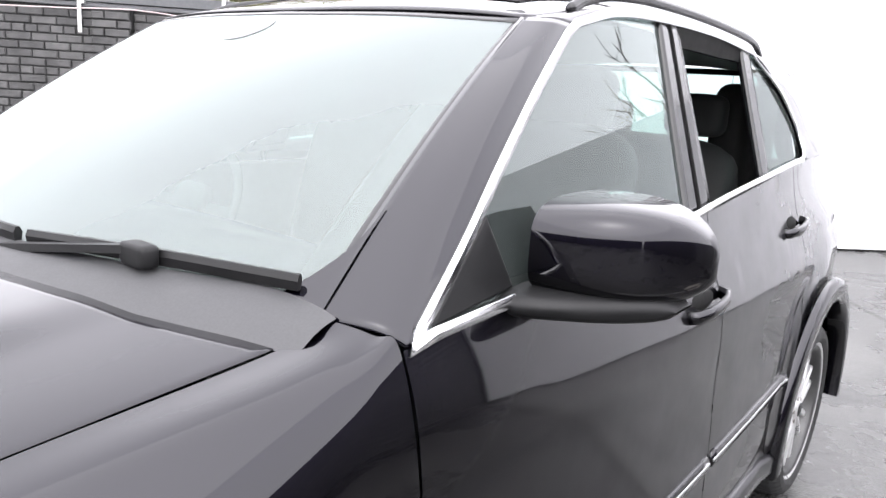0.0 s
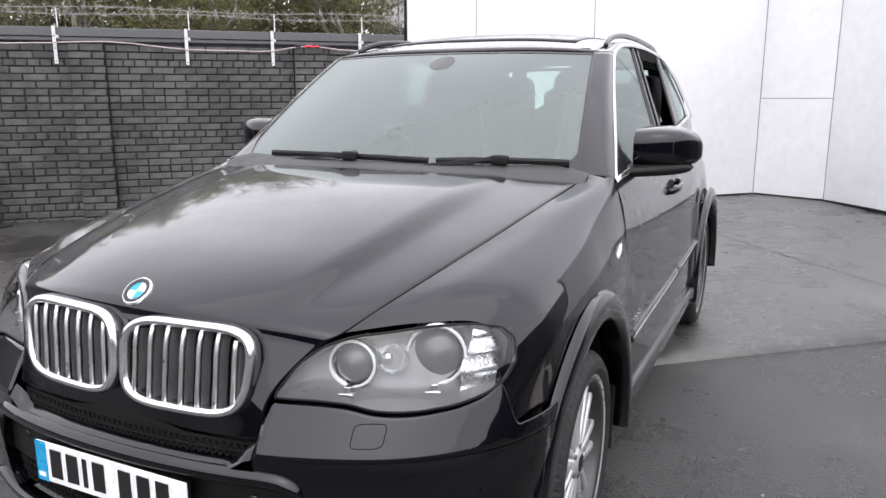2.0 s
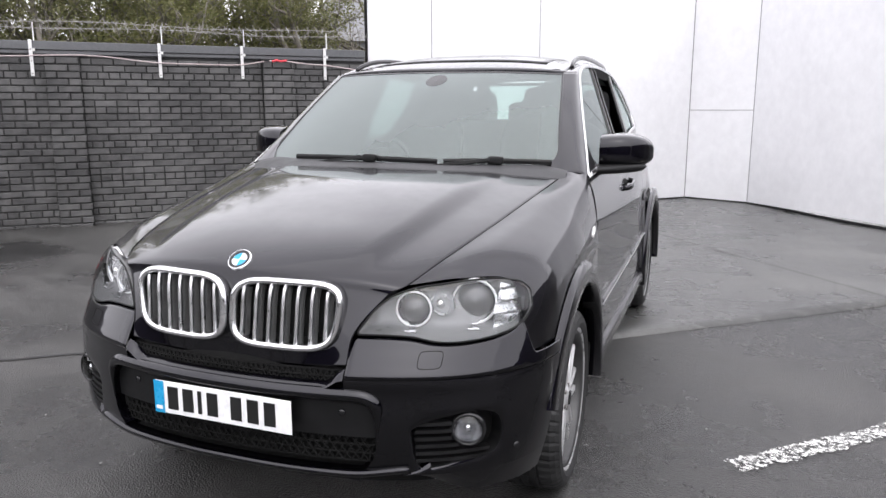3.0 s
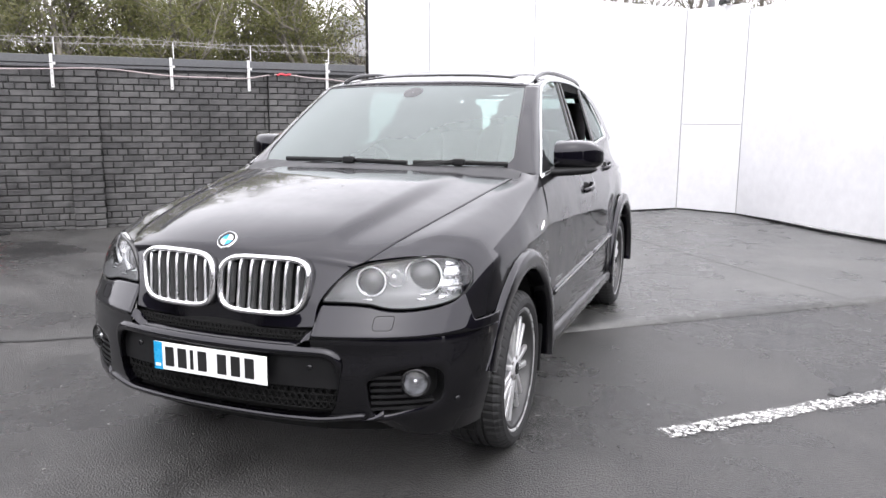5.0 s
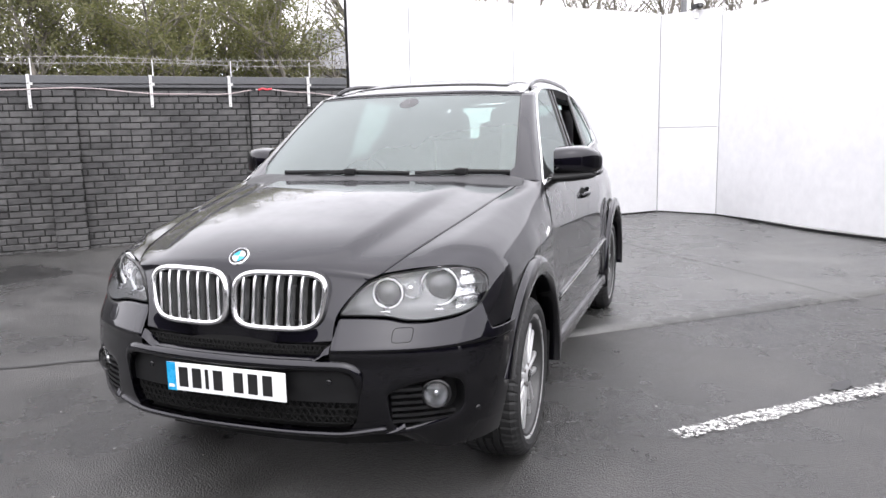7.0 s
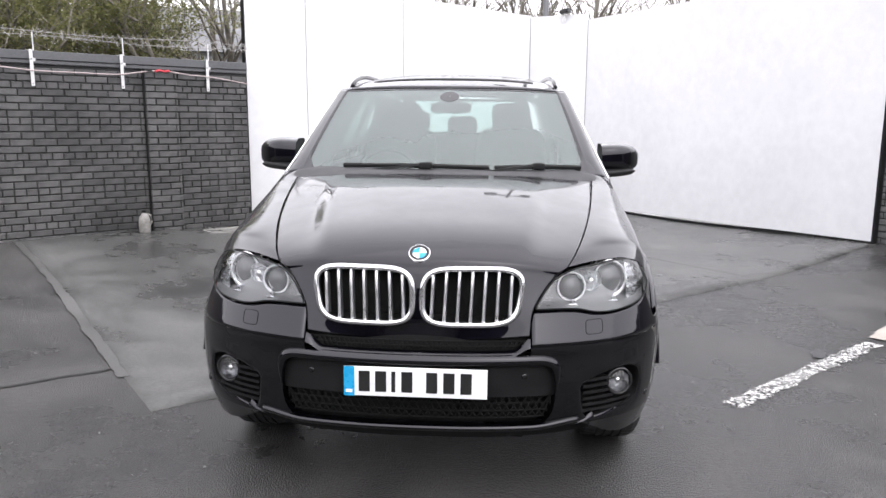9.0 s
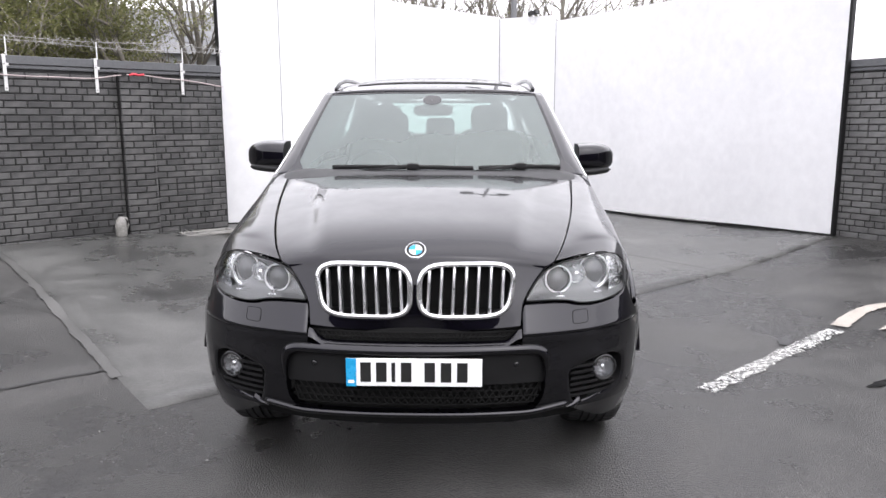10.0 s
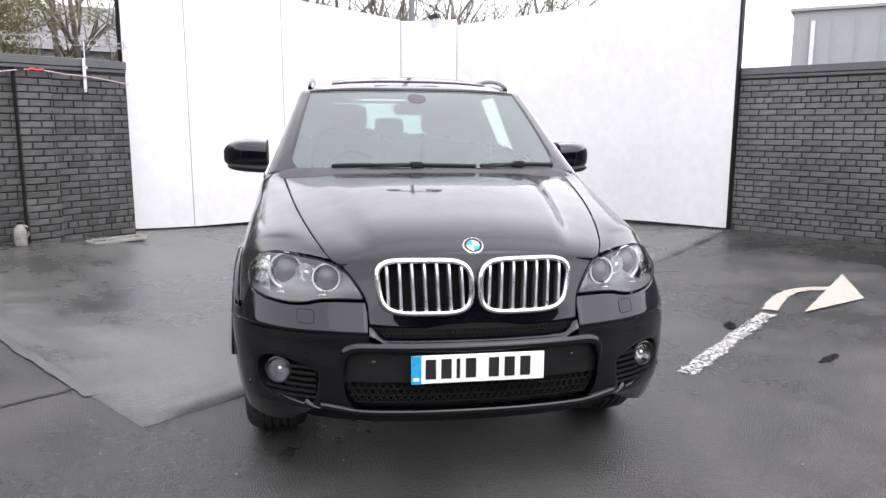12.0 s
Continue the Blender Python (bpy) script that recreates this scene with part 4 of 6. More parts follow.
    for z in np.linspace(0.432, 0.556, 6):
        xs = np.linspace(0.622, 0.725 + 0.10 * step01((0.49 - z) / 0.03), 10)
        part("vent_slat", sided(sweep([tuple(nose_out(x, z, -0.026)) for x in xs], [(-0.014, -0.004), (0.014, -0.006), (0.014, 0.005), (-0.014, 0.004)]), s), TRIM, bumper)
    fog = empty("fog_lamp")
    fog.parent = bumper
    centre = nose_out(0.768, 0.531, -0.012)
    aim = Matrix.Translation((s * centre.x, centre.y, centre.z)) @ Matrix.Rotation(radians(18 * s), 4, 'Z') @ Matrix.Diagonal((0.93, 0.93, 0.93, 1))
    part("fog_bezel", moved(lathe([(0.060, 0.02), (0.060, -0.004), (0.052, -0.010), (0.047, -0.004), (0.046, 0.03)], 36, "y"), aim), GLOSS_TRIM, fog, smooth=True)
    part("fog_reflector", moved(lathe([(0.046, 0.0), (0.040, 0.016), (0.026, 0.032), (0.001, 0.040)], 36, "y"), aim), FOG_MIRROR, fog, "bright fog lamp reflector", smooth=True)
    part("fog_bulb_cover", moved(blob(0, 0.012, 0, 0.013, 0.012, 0.016, 1, 1, 16, 10), aim), CHROME, fog, smooth=True)
    part("fog_lens", moved(lathe([(0.047, -0.004), (0.036, -0.011), (0.018, -0.015), (0.001, -0.016)], 36, "y"), aim), LAMP_GLASS, fog, smooth=True)
    for x, z in ((0.40, 0.585), (0.885, 0.45)):
        q = nose_out(x, z, 0.001 if x > 0.6 else -0.022)
        part("parking_sensor", moved(lathe([(0.001, -0.003), (0.010, -0.003), (0.0115, 0.0), (0.0115, 0.01)], 20, "y"), Matrix.Translation((s * q.x, q.y, q.z)) @ Matrix.Rotation(radians(s * (12 if x < 0.6 else 50)), 4, 'Z')), GLOSS_TRIM, bumper, smooth=True)

# number plate
plate = empty("number_plate")
plate.parent = car
part("plate_board", moved(box(-0.26, 0.26, -0.984, -0.979, 0.517, 0.628), pose(0, 0, 0)), PLATE_WHITE, plate, "white reflective plate", bevel=0.003)
part("plate_bracket", box(-0.245, 0.245, -0.979, -0.955, 0.525, 0.62), TRIM, plate)
part("blue_band", box(-0.26, -0.221, -0.9855, -0.984, 0.517, 0.628), BLUE, plate, "blue band")
part("bar", box(-0.2525, -0.229, -0.987, -0.9855, 0.53, 0.542), PLATE_WHITE, plate)
for k, x in enumerate((-0.185, -0.125, -0.079, -0.030, 0.060, 0.122, 0.184)):
    w = 0.020 if k != 2 else 0.007
    part("bar", box(x - w, x + w, -0.9865, -0.984, 0.535, 0.612), INK, plate)

# kidneys
for s in (1, -1):
    kidney = empty("kidney_grille")
    kidney.parent = car
    kx, kz, kw, kh = KX, KZ, KW, KH

    def kid(a, grow=0.0, lift=0.0):
        c, q = math.cos(a), math.sin(a)
        x = kx + (kw + grow) * math.copysign(abs(c) ** 0.45, c)
        z = kz + (kh + grow) * math.copysign(abs(q) ** 0.54, q)
        x += 0.016 * (z - kz) / kh * (1 if x > kx else 0.1)
        u = min(1.0, x / 0.43)
        y = curve_of([0.70, 0.85, 0.965, 1.02], [-0.918, -0.905, -0.885, -0.85])(z)
        return (s * x, float(y) + 0.045 * u ** 2.2 - lift, z)
    loop = [kid(a, 0.0, 0.010) for a in np.linspace(0, 2 * math.pi, 72, endpoint=False)]
    part("chrome_frame", sweep(loop, [(-0.011, -0.02), (0.011, -0.02), (0.011, 0.008), (0.006, 0.016), (-0.004, 0.016), (-0.011, 0.008)], up=(0, -1, 0.1), close=True), CHROME, kidney, "bright chrome kidney surround", smooth=True)
    fan = [(s * kx, -0.912, kz)] + [kid(a, -0.004, 0.007) for a in np.linspace(0, 2 * math.pi, 72, endpoint=False)]
    fan = [(x, y + 0.044, z) for x, y, z in fan]
    part("backing", (fan, [(0, 1 + i, 1 + (i + 1) % 72) for i in range(72)]), DARK, kidney)
    for k in range(7):
        x = kx + kw * (-0.80 + 1.6 * k / 6)
        f = abs((x - kx) / kw)
        h = kh * (1 - f ** 3.6) ** 0.28 * 0.93
        line = []
        for z in np.linspace(kz - h, kz + h, 10):
            y = float(curve_of([0.70, 0.85, 0.965, 1.02], [-0.918, -0.905, -0.885, -0.85])(z)) + 0.045 * (x / 0.43) ** 2.2 - 0.013
            line.append((s * (x + 0.004 * (z - kz) / kh), y, z))
        slat = part("slat", sweep(line, [(-0.0062, -0.034), (0.0062, -0.034), (0.0062, -0.004), (-0.0062, -0.004)], up=(0, -1, 0)), SLAT_SIDE, kidney, "dark grey slat side")
        part("slat_front", sweep(line, [(-0.0066, -0.0035), (0.0066, -0.0035), (0.0058, 0.004), (0.0025, 0.007), (-0.0025, 0.007), (-0.0058, 0.004)], up=(0, -1, 0)), SLAT, slat, "bright slat front", smooth=True)

# roundel
q = Vector(hood_point(0.0, 3 / 7 + 0.004))
badge = empty("bonnet_badge")
badge.parent = car
face_m = Matrix.Translation(q) @ Matrix.Rotation(radians(40), 4, 'X')
part("badge_rim", moved(lathe([(0.001, 0.004), (0.030, 0.005), (0.0305, 0.008), (0.040, 0.008), (0.041, 0.003), (0.041, -0.004)], 48, "z"), face_m), CHROME, badge, "silver badge rim", smooth=True)
for k in range(4):
    pts = [(0, 0, 0.0062)] + [(0.0255 * math.cos(a), 0.0255 * math.sin(a), 0.0062) for a in np.linspace(k * math.pi / 2, (k + 1) * math.pi / 2, 10)]
    part("badge_quarter", moved((pts, [(0, i, i + 1) for i in range(1, 10)]), face_m), BLUE if k % 2 else PLATE_WHITE, badge)
part("badge_ring", moved(lathe([(0.0262, 0.0068), (0.0275, 0.0088), (0.0365, 0.0088), (0.0372, 0.0070)], 48, "z"), face_m), GLOSS_TRIM, badge, smooth=True)

# windscreen and scuttle
WS_B = fn((0.0, 0.245), (0.25, 0.268), (0.5, 0.335), (0.66, 0.400), (0.772, 0.455))
WS_T = fn((0.0, 1.035), (0.4, 1.053), (0.648, 1.090))
WS_TZ = fn((0.0, 1.697), (0.4, 1.693), (0.648, 1.684))


def screen_point(u, v, o=0.0):
    xb, xt = 0.772 * u, 0.648 * u
    b = Vector((xb, float(WS_B(abs(xb))), 1.226))
    t = Vector((xt, float(WS_T(abs(xt))), float(WS_TZ(abs(xt)))))
    p = b.lerp(t, v)
    bow = 4 * v * (1 - v) * 0.028
    p += Vector((0, -0.49, 0.87)) * (bow * (1 - 0.4 * u * u) + o)
    return tuple(p)


# headlamps and front wings
for s in (1, -1):
    lamp = empty("headlamp")
    lamp.parent = car
    xs = [0.433 + 0.459 * (0.5 - 0.5 * math.cos(math.pi * k / 44)) for k in range(45)]
    P, Q = [], []
    for x in xs:
        z0, z1 = float(LAMP_BOT(x)), float(LAMP_TOP(x))
        P.append([(s * p.x, p.y, p.z) for p in (nose_out(x, z, 0.004 + 0.006 * math.sin(math.pi * v)) for v, z in zip(np.linspace(0, 1, 12), np.linspace(z0, z1, 12)))])
        inner = []
        for v, z in zip(np.linspace(0, 1, 12), np.linspace(z0, z1, 12)):
            sink = 0.065 * min(1.0, 6 * v, 6 * (1 - v)) * min(1.0, (x - 0.428) / 0.05, (0.897 - x) / 0.03)
            p = Vector((x - 0.02 * (sink / 0.065), nose_y(x, z) + sink, z))
            inner.append((s * p.x, p.y, p.z))
        Q.append(inner)
    lens = panel("lens", P, LAMP_GLASS, lamp, "clear headlamp lens", thick=0)
    lens.visible_shadow = False
    panel("bezel", Q, BEZEL, lamp, "silver-grey inner bezel", thick=0)
    rimline = [Vector(c[0]) for c in P] + [Vector(c[-1]) for c in reversed(P)]
    part("lamp_seal", sweep(rimline, ring(0.003, 6), up=(0, -1, 0), close=True), TRIM, lamp)
    for name, cx, cy, cz, r, yaw in (("main_projector", 0.727, -0.625, 0.900, 0.075, 22), ("inner_projector", 0.567, -0.738, 0.889, 0.058, 14)):
        aim = Matrix.Translation((s * cx, cy, cz)) @ Matrix.Rotation(radians(yaw * s), 4, 'Z') @ Matrix.Rotation(radians(-6), 4, 'X')
        proj = part(name, moved(lathe([(r * 0.80, 0.07), (r * 0.80, 0.0), (r * 0.86, -0.012), (r * 0.98, -0.012), (r * 1.02, -0.004), (r * 1.02, 0.07)], 44, "y"), aim), PROJ, lamp, "bright ring round a projector lens", smooth=True)
        part("light_ring", moved(lathe([(r * 0.93 + 0.0036 * math.cos(a), -0.013 + 0.0036 * math.sin(a)) for a in np.linspace(0, 2 * math.pi, 9)], 44, "y"), aim), RING, proj, "pale ring light", smooth=True)
        part("projector_lens", moved(lathe([(r * 0.80, 0.005), (r * 0.70, -0.008), (r * 0.45, -0.018), (0.001, -0.022)], 36, "y"), aim), GLASS_BALL, proj, "grey glass projector lens", smooth=True)
        part("lamp_tab", moved(join(box(-0.024, 0.014, -0.048, 0.01, -r - 0.020, -r - 0.004), box(-0.010, 0.008, -0.044, 0.01, -r - 0.006, -r + 0.012)), aim), CHROME, lamp, bevel=0.002)
    P = []
    for x in np.linspace(0.806, 0.886, 16):
        z0, z1 = float(LAMP_BOT(x)) + 0.012, float(LAMP_TOP(x)) - 0.012
        P.append([(s * (x - 0.010), nose_y(x, z) + 0.026 + 0.012 * math.sin(9 * v + 40 * x), z) for v, z in zip(np.linspace(0, 1, 16), np.linspace(z0, max(z0 + 0.01, z1), 16))])
    panel("indicator_reflector", P, REFLECTOR, lamp, "bright faceted indicator reflector", thick=0)
    for z in (0.868, 0.905, 0.940):
        line = [(s * x, nose_y(x, z) + 0.022, z) for x in np.linspace(0.806, 0.862, 6)]
        part("indicator_rib", sweep(line, [(-0.006, -0.003), (0.004, -0.003), (0.004, 0.003), (-0.006, 0.003)]), CHROME, lamp)
    part("light_bulb", moved(blob(0, 0, 0, 0.016, 0.014, 0.018, 1, 1, 14, 9), Matrix.Translation((s * 0.645, -0.715, 0.905))), CHROME, lamp, smooth=True)
    cup = Matrix.Translation((s * 0.645, -0.685, 0.905)) @ Matrix.Rotation(radians(18 * s), 4, 'Z')
    part("bulb_cup", moved(lathe([(0.040, -0.022), (0.036, -0.004), (0.020, 0.010), (0.001, 0.016)], 28, "y"), cup), REFLECTOR, lamp, "bright cup behind a bulb", smooth=True)

    wing = patch([[(s * x, y, z) for x, y, z in r] for r in FENDER], 60, 34)
    panel("front_wing", wing, PAINT, car, thick=0)
    panel("arch_moulding", flare_points(0.0, s, False), PAINT, car, "black painted wheel-arch moulding", thick=0)
    panel("arch_moulding", flare_points(YR, s, True), PAINT, car, "black painted wheel-arch moulding", thick=0)
    for yc in (0.0, YR):
        P = [[(s * x, yc + (R_IN + 0.012) * math.cos(a), ZW + (R_IN + 0.012) * math.sin(a)) for x in (0.58, 0.885)] for a in np.linspace(radians(-15), radians(195), 40)]
        panel("arch_liner", P, DARK, car, thick=0)
        part("mud_flap", moved(box(-0.105, 0.105, -0.006, 0.006, -0.34, 0.03), Matrix.Translation((s * 0.83, yc + 0.47, ZW + 0.19)) @ Matrix.Rotation(radians(-7), 4, 'X')), TRIM, car, "black rubber mud flap", bevel=0.008)
    # side blinker behind the front wheel
    part("side_indicator", sided(sweep([(0.938, 0.328, 0.966), (0.944, 0.345, 0.972), (0.944, 0.378, 0.985), (0.938, 0.405, 0.996)], [(-0.006, -0.011), (0.003, -0.010), (0.004, 0.004), (-0.006, 0.008)], up=(0, 0, 1)), s), WHITE_PAINT, car, "clear side indicator")
    # sides
    door_f = side_panel("front_door", 0.4985, 1.655, s, "black front door")
    door_r = side_panel("rear_door", 1.661, 2.585, s, "black rear door with its window wound down" if s > 0 else "black rear door")
    side_panel("rear_quarter", 2.591, 3.85, s, "")
    part("inner_sill", sided(box(0.60, 0.90, 0.45, 2.45, 0.315, 0.42), s), DARK, car)
    sill_line = [(s * (side_x(y, 0.36) + 0.002), y, 0.358) for y in np.linspace(0.50, 2.42, 30)]
    part("side_sill", sided(sweep([(abs(x), y, z) for x, y, z in sill_line], [(-0.012, 0.035), (-0.012, -0.06), (0.018, -0.056), (0.026, -0.035), (0.025, 0.014), (0.016, 0.026)], up=(0, 0, 1)), s), PAINT, car, smooth=True)
    for y0, y1, owner in ((0.60, 1.645, door_f), (1.672, 2.40, door_r)):
        line = [(side_x(y, 0.615), y, 0.60 + 0.03 * (y - 0.5)) for y in np.linspace(y0, y1, 24)]
        mould = part("door_moulding", sided(sweep(line, [(-0.006, -0.026), (0.010, -0.022), (0.012, -0.004), (0.009, 0.010), (-0.002, 0.022)]), s), PAINT, owner, smooth=True)
        line = [(x + 0.0115, y, z - 0.002) for x, y, z in line]
        part("chrome_strip", sided(sweep(line, [(-0.003, -0.004), (0.0012, -0.004), (0.0012, 0.003), (-0.003, 0.004)]), s), SLAT, mould, "thin chrome strip")
    for k in range(6):
        y = 0.655 + 0.024 * k
        part("bar", sided(box(side_x(y, 0.68) - 0.001, side_x(y, 0.68) + 0.004, y - 0.008, y + 0.006, 0.640, 0.640 + (0.026 if k % 2 else 0.020)), s), CHROME, door_f)
    # shut lines
    for y in (0.495, 1.658, 2.588):
        line = [(side_x(y, z) - 0.013, y, z) for z in np.linspace(arch_low(y, YR, R_OUT, 0.39), float(BELT_Z(y)), 24)]
        part("door_gap", sided(sweep(line, ring(0.005, 6), up=(0, 1, 0)), s), DARK, car)
    # handles
    for y, z, owner in ((1.545, 1.076, door_f), (2.475, 1.160, door_r)):
        x = side_x(y, z)
        hand = [(x + o, y + d, z + 0.012 * d / 0.09) for d, o in ((-0.105, 0.0), (-0.09, 0.020), (-0.05, 0.034), (0.0, 0.038), (0.05, 0.036), (0.09, 0.024), (0.105, 0.0))]
        part("door_handle", sided(sweep(hand, [(-0.006, -0.016), (0.005, -0.015), (0.009, 0.0), (0.005, 0.014), (-0.006, 0.014)]), s), PAINT, owner, smooth=True)
        part("handle_recess", sided(blob(x - 0.012, y, z, 0.016, 0.085, 0.032, 1, 1), s), DARK, owner, smooth=True)

    # cabin sides
    W = [screen_point(0.99, v, 0.003) for v in (0.0, 0.24, 0.48, 0.74, 1.0)]
    D = [(0.889, 0.512, 1.201), (0.845, 0.676, 1.315), (0.807, 0.806, 1.415), (0.755, 0.992, 1.553), (0.708, 1.178, 1.682)]
    M = [((a[0] + b[0]) / 2 + 0.017, (a[1] + b[1]) / 2 - 0.007, (a[2] + b[2]) / 2 + 0.003) for a, b in zip(W, D)]
    M[0] = (0.849, 0.484, 1.2235)
    panel("a_pillar", patch([[(s * x, y, z) for x, y, z in r] for r in (W, M, D)], 48, 12), PAINT, car)
    top_edge = [(0.653, 1.092, 1.687), (0.645, 1.42, 1.738), (0.638, 1.75, 1.757), (0.625, 2.10, 1.757), (0.612, 2.44, 1.750)]
    dlo_top = [(0.708, 1.178, 1.682), (0.688, 1.42, 1.731), (0.682, 1.75, 1.747), (0.684, 2.10, 1.745), (0.692, 2.44, 1.722)]
    top_edge[0] = W[-1]
    mid = [M[-1]] + [((a[0] + b[0]) / 2 + 0.010, (a[1] + b[1]) / 2, (a[2] + b[2]) / 2 + 0.012) for a, b in zip(top_edge[1:], dlo_top[1:])]
    panel("cant_rail", patch([[(s * x, y, z) for x, y, z in r] for r in (top_edge, mid, dlo_top)], 40, 10), PAINT, car)
    hind = [
        [(0.612, 2.445, 1.750), (0.600, 2.75, 1.738), (0.588, 3.05, 1.722), (0.572, 3.34, 1.695)],
        [(0.694, 2.450, 1.718), (0.675, 2.78, 1.700), (0.650, 3.08, 1.682), (0.615, 3.40, 1.652)],
        [(0.737, 2.668, 1.612), (0.725, 2.92, 1.600), (0.700, 3.18, 1.585), (0.655, 3.46, 1.560)],
        [(0.784, 2.798, 1.487), (0.770, 3.02, 1.478), (0.745, 3.27, 1.468), (0.690, 3.54, 1.450)],
        [(0.830, 2.800, 1.370), (0.814, 3.06, 1.366), (0.785, 3.32, 1.358), (0.718, 3.70, 1.318)],
    ]
    panel("rear_pillar", patch([[(s * x, y, z) for x, y, z in r] for r in hind], 30, 24), PAINT, car)
    # bright surround of the side windows
    belt = [(GLASS_X(float(BELT_Z(y))) + 0.006, y, float(BELT_Z(y)) + 0.006) for y in np.linspace(2.735, 0.56, 40)]
    front = [tuple(curve_of(np.linspace(0, 1, 5), D)(t)) for t in np.linspace(0.0, 0.96, 24)]
    over = [tuple(curve_of(np.linspace(0, 1, 5), dlo_top)(t)) for t in np.linspace(0.02, 1, 24)]
    back = [tuple(curve_of([0, 1, 2, 3], [(0.694, 2.47, 1.708), (0.735, 2.66, 1.615), (0.780, 2.790, 1.49), (0.818, 2.800, 1.402)])(t)) for t in np.linspace(0, 3, 16)] + [(0.8235, 2.793, 1.388), (0.827, 2.778, 1.377), (0.829, 2.757, 1.373)]
    loop = belt + front + over + back
    part("chrome_surround", sided(sweep(loop, [(-0.010, -0.004), (0.010, -0.004), (0.009, 0.004), (-0.009, 0.004)], up=(1, 0, 0.35), close=True), s), CHROME, car, "bright chrome window surround", smooth=True)

    def on_side(y, z, o=0.0):
        return (s * (GLASS_X(z) - 0.006 + o), y, z)

    def beltz(y):
        return float(BELT_Z(y)) - 0.01

    def topz(y):
        return float(curve_of([p[1] for p in D] + [1.42, 1.75, 2.10, 2.44, 2.66, 2.80], [p[2] for p in D] + [1.731, 1.747, 1.745, 1.722, 1.612, 1.46])(y)) + 0.004
    B0, B1, B2, B3, B4, B5 = 1.555, 1.665, 1.735, 1.79, 2.235, 2.33

    def lean(y_bot, y_top, v):
        return y_bot + (y_top - y_bot) * v

    def pane(name, ya, yb, mat, owner, label, o=0.0):
        """A pane between two leaning posts; ya, yb: (bottom, top)."""
        P = []
        for k in np.linspace(0, 1, 30):
            bot = lean(ya[0], yb[0], k)
            top = lean(ya[1], yb[1], k)
            z0, z1 = beltz(bot), topz(top)
            P.append([on_side(lean(bot, top, v), z0 + (z1 - z0) * v, o) for v in np.linspace(0, 1, 12)])
        ob = panel(name, P, mat, owner, label, thick=0.0, centre=(0, 1.3, 0.6) if s > 0 or owner is door_f else (-9, 1.3, 0.6))
        ob.visible_shadow = False
        return ob
    pane("window_glass", (0.53, 1.14), (B0, B1), SIDE_GLASS, door_f, "clear front door window", -0.004)
    if s < 0:
        pane("window_glass", (B2, B3), (B4, B5), REAR_GLASS, door_r, "rear door window", -0.004)
    pane("quarter_glass", (2.31, 2.40), (2.80, 2.79), REAR_GLASS, car, "rear quarter window", -0.004)
    for name, bot0, bot1, top0, top1 in (("b_pillar", B0, B2, B1, B3), ("c_pillar", B4, 2.315, B5, 2.405)):
        P = [[on_side(lean(lean(bot0, bot1, k), lean(top0, top1, k), v), beltz(lean(bot0, bot1, k)) + (topz(lean(top0, top1, k)) - beltz(lean(bot0, bot1, k))) * v, 0.004) for v in np.linspace(0, 1, 16)] for k in np.linspace(0, 1, 8)]
        ob = panel(name, P, GLOSS_TRIM, car, "gloss black window pillar", thick=0.02)
        if name == "b_pillar":
            line = [on_side(lean((B0 + B2) / 2, (B1 + B3) / 2, v), beltz(1.65) + (topz(1.72) - beltz(1.65)) * v, 0.006) for v in np.linspace(0, 1, 8)]
            part("pillar_gap", sweep(line, ring(0.004, 5), up=(1, 0, 0)), DARK, ob)
    # dark frame round the open rear window
    top_frame = [on_side(y, topz(y) - 0.035, -0.012) for y in np.linspace(B3, B5, 10)]
    part("window_seal", sweep(top_frame, [(-0.01, -0.03), (0.01, -0.03), (0.01, 0.03), (-0.01, 0.03)], up=(0, 0, 1)), DARK, door_r)
    # roof rail
    rail = [(0.646, 1.27, 1.722), (0.640, 1.35, 1.752), (0.634, 1.50, 1.780), (0.628, 1.75, 1.797), (0.62, 2.15, 1.800), (0.61, 2.55, 1.790), (0.60, 2.75, 1.775), (0.597, 2.85, 1.735)]
    rc = curve_of(np.linspace(0, 1, 8), rail)
    part("roof_rail", sided(sweep([tuple(rc(t)) for t in np.linspace(0, 1, 50)], ring(0.011, 10, 0.014)), s), GLOSS_TRIM, car, "gloss black roof rail", smooth=True)
    # door mirror
    mirror = empty("door_mirror")
    mirror.parent = car
    shell = []
    root_x, reach, up_z = (0.886, 0.238, 0.0) if s > 0 else (0.896, 0.262, 0.012)
    for k in np.sin(np.linspace(0, math.pi / 2, 30)):
        x = root_x + reach * k
        yb = 1.005 - 0.03 * k ** 2
        yf = 0.792 + 0.12 * k ** 2.5
        zt, zb = 1.392 + up_z - 0.010 * (1 - k) ** 2 - 0.035 * k ** 3, 1.218 + 0.012 * k ** 3
        pinch = (1 - k ** 7) ** 0.5
        zc, yc = (zt + zb) / 2, yb
        row = []
        for a in np.linspace(-math.pi / 2, math.pi / 2, 44):
            c, q_ = abs(math.cos(a)) ** 0.46, math.copysign(abs(math.sin(a)) ** 0.52, math.sin(a))
            row.append((x, yb - (yb - yf) * c * pinch, zc + (zt - zb) / 2 * q_ * (0.25 + 0.75 * pinch)))
        shell.append(row)
    part("mirror_shell", sided(sheet(shell), s), PAINT, mirror, "black painted mirror shell", smooth=True)
    P0 = shell[0]
    part("shell_end", sided((P0, [tuple(range(len(P0)))]), s), TRIM, mirror)
    face_pts = [r[0] for r in shell] + [r[-1] for r in reversed(shell)]
    part("mirror_back", sided((face_pts, [tuple(range(len(face_pts)))]), s), TRIM, mirror)
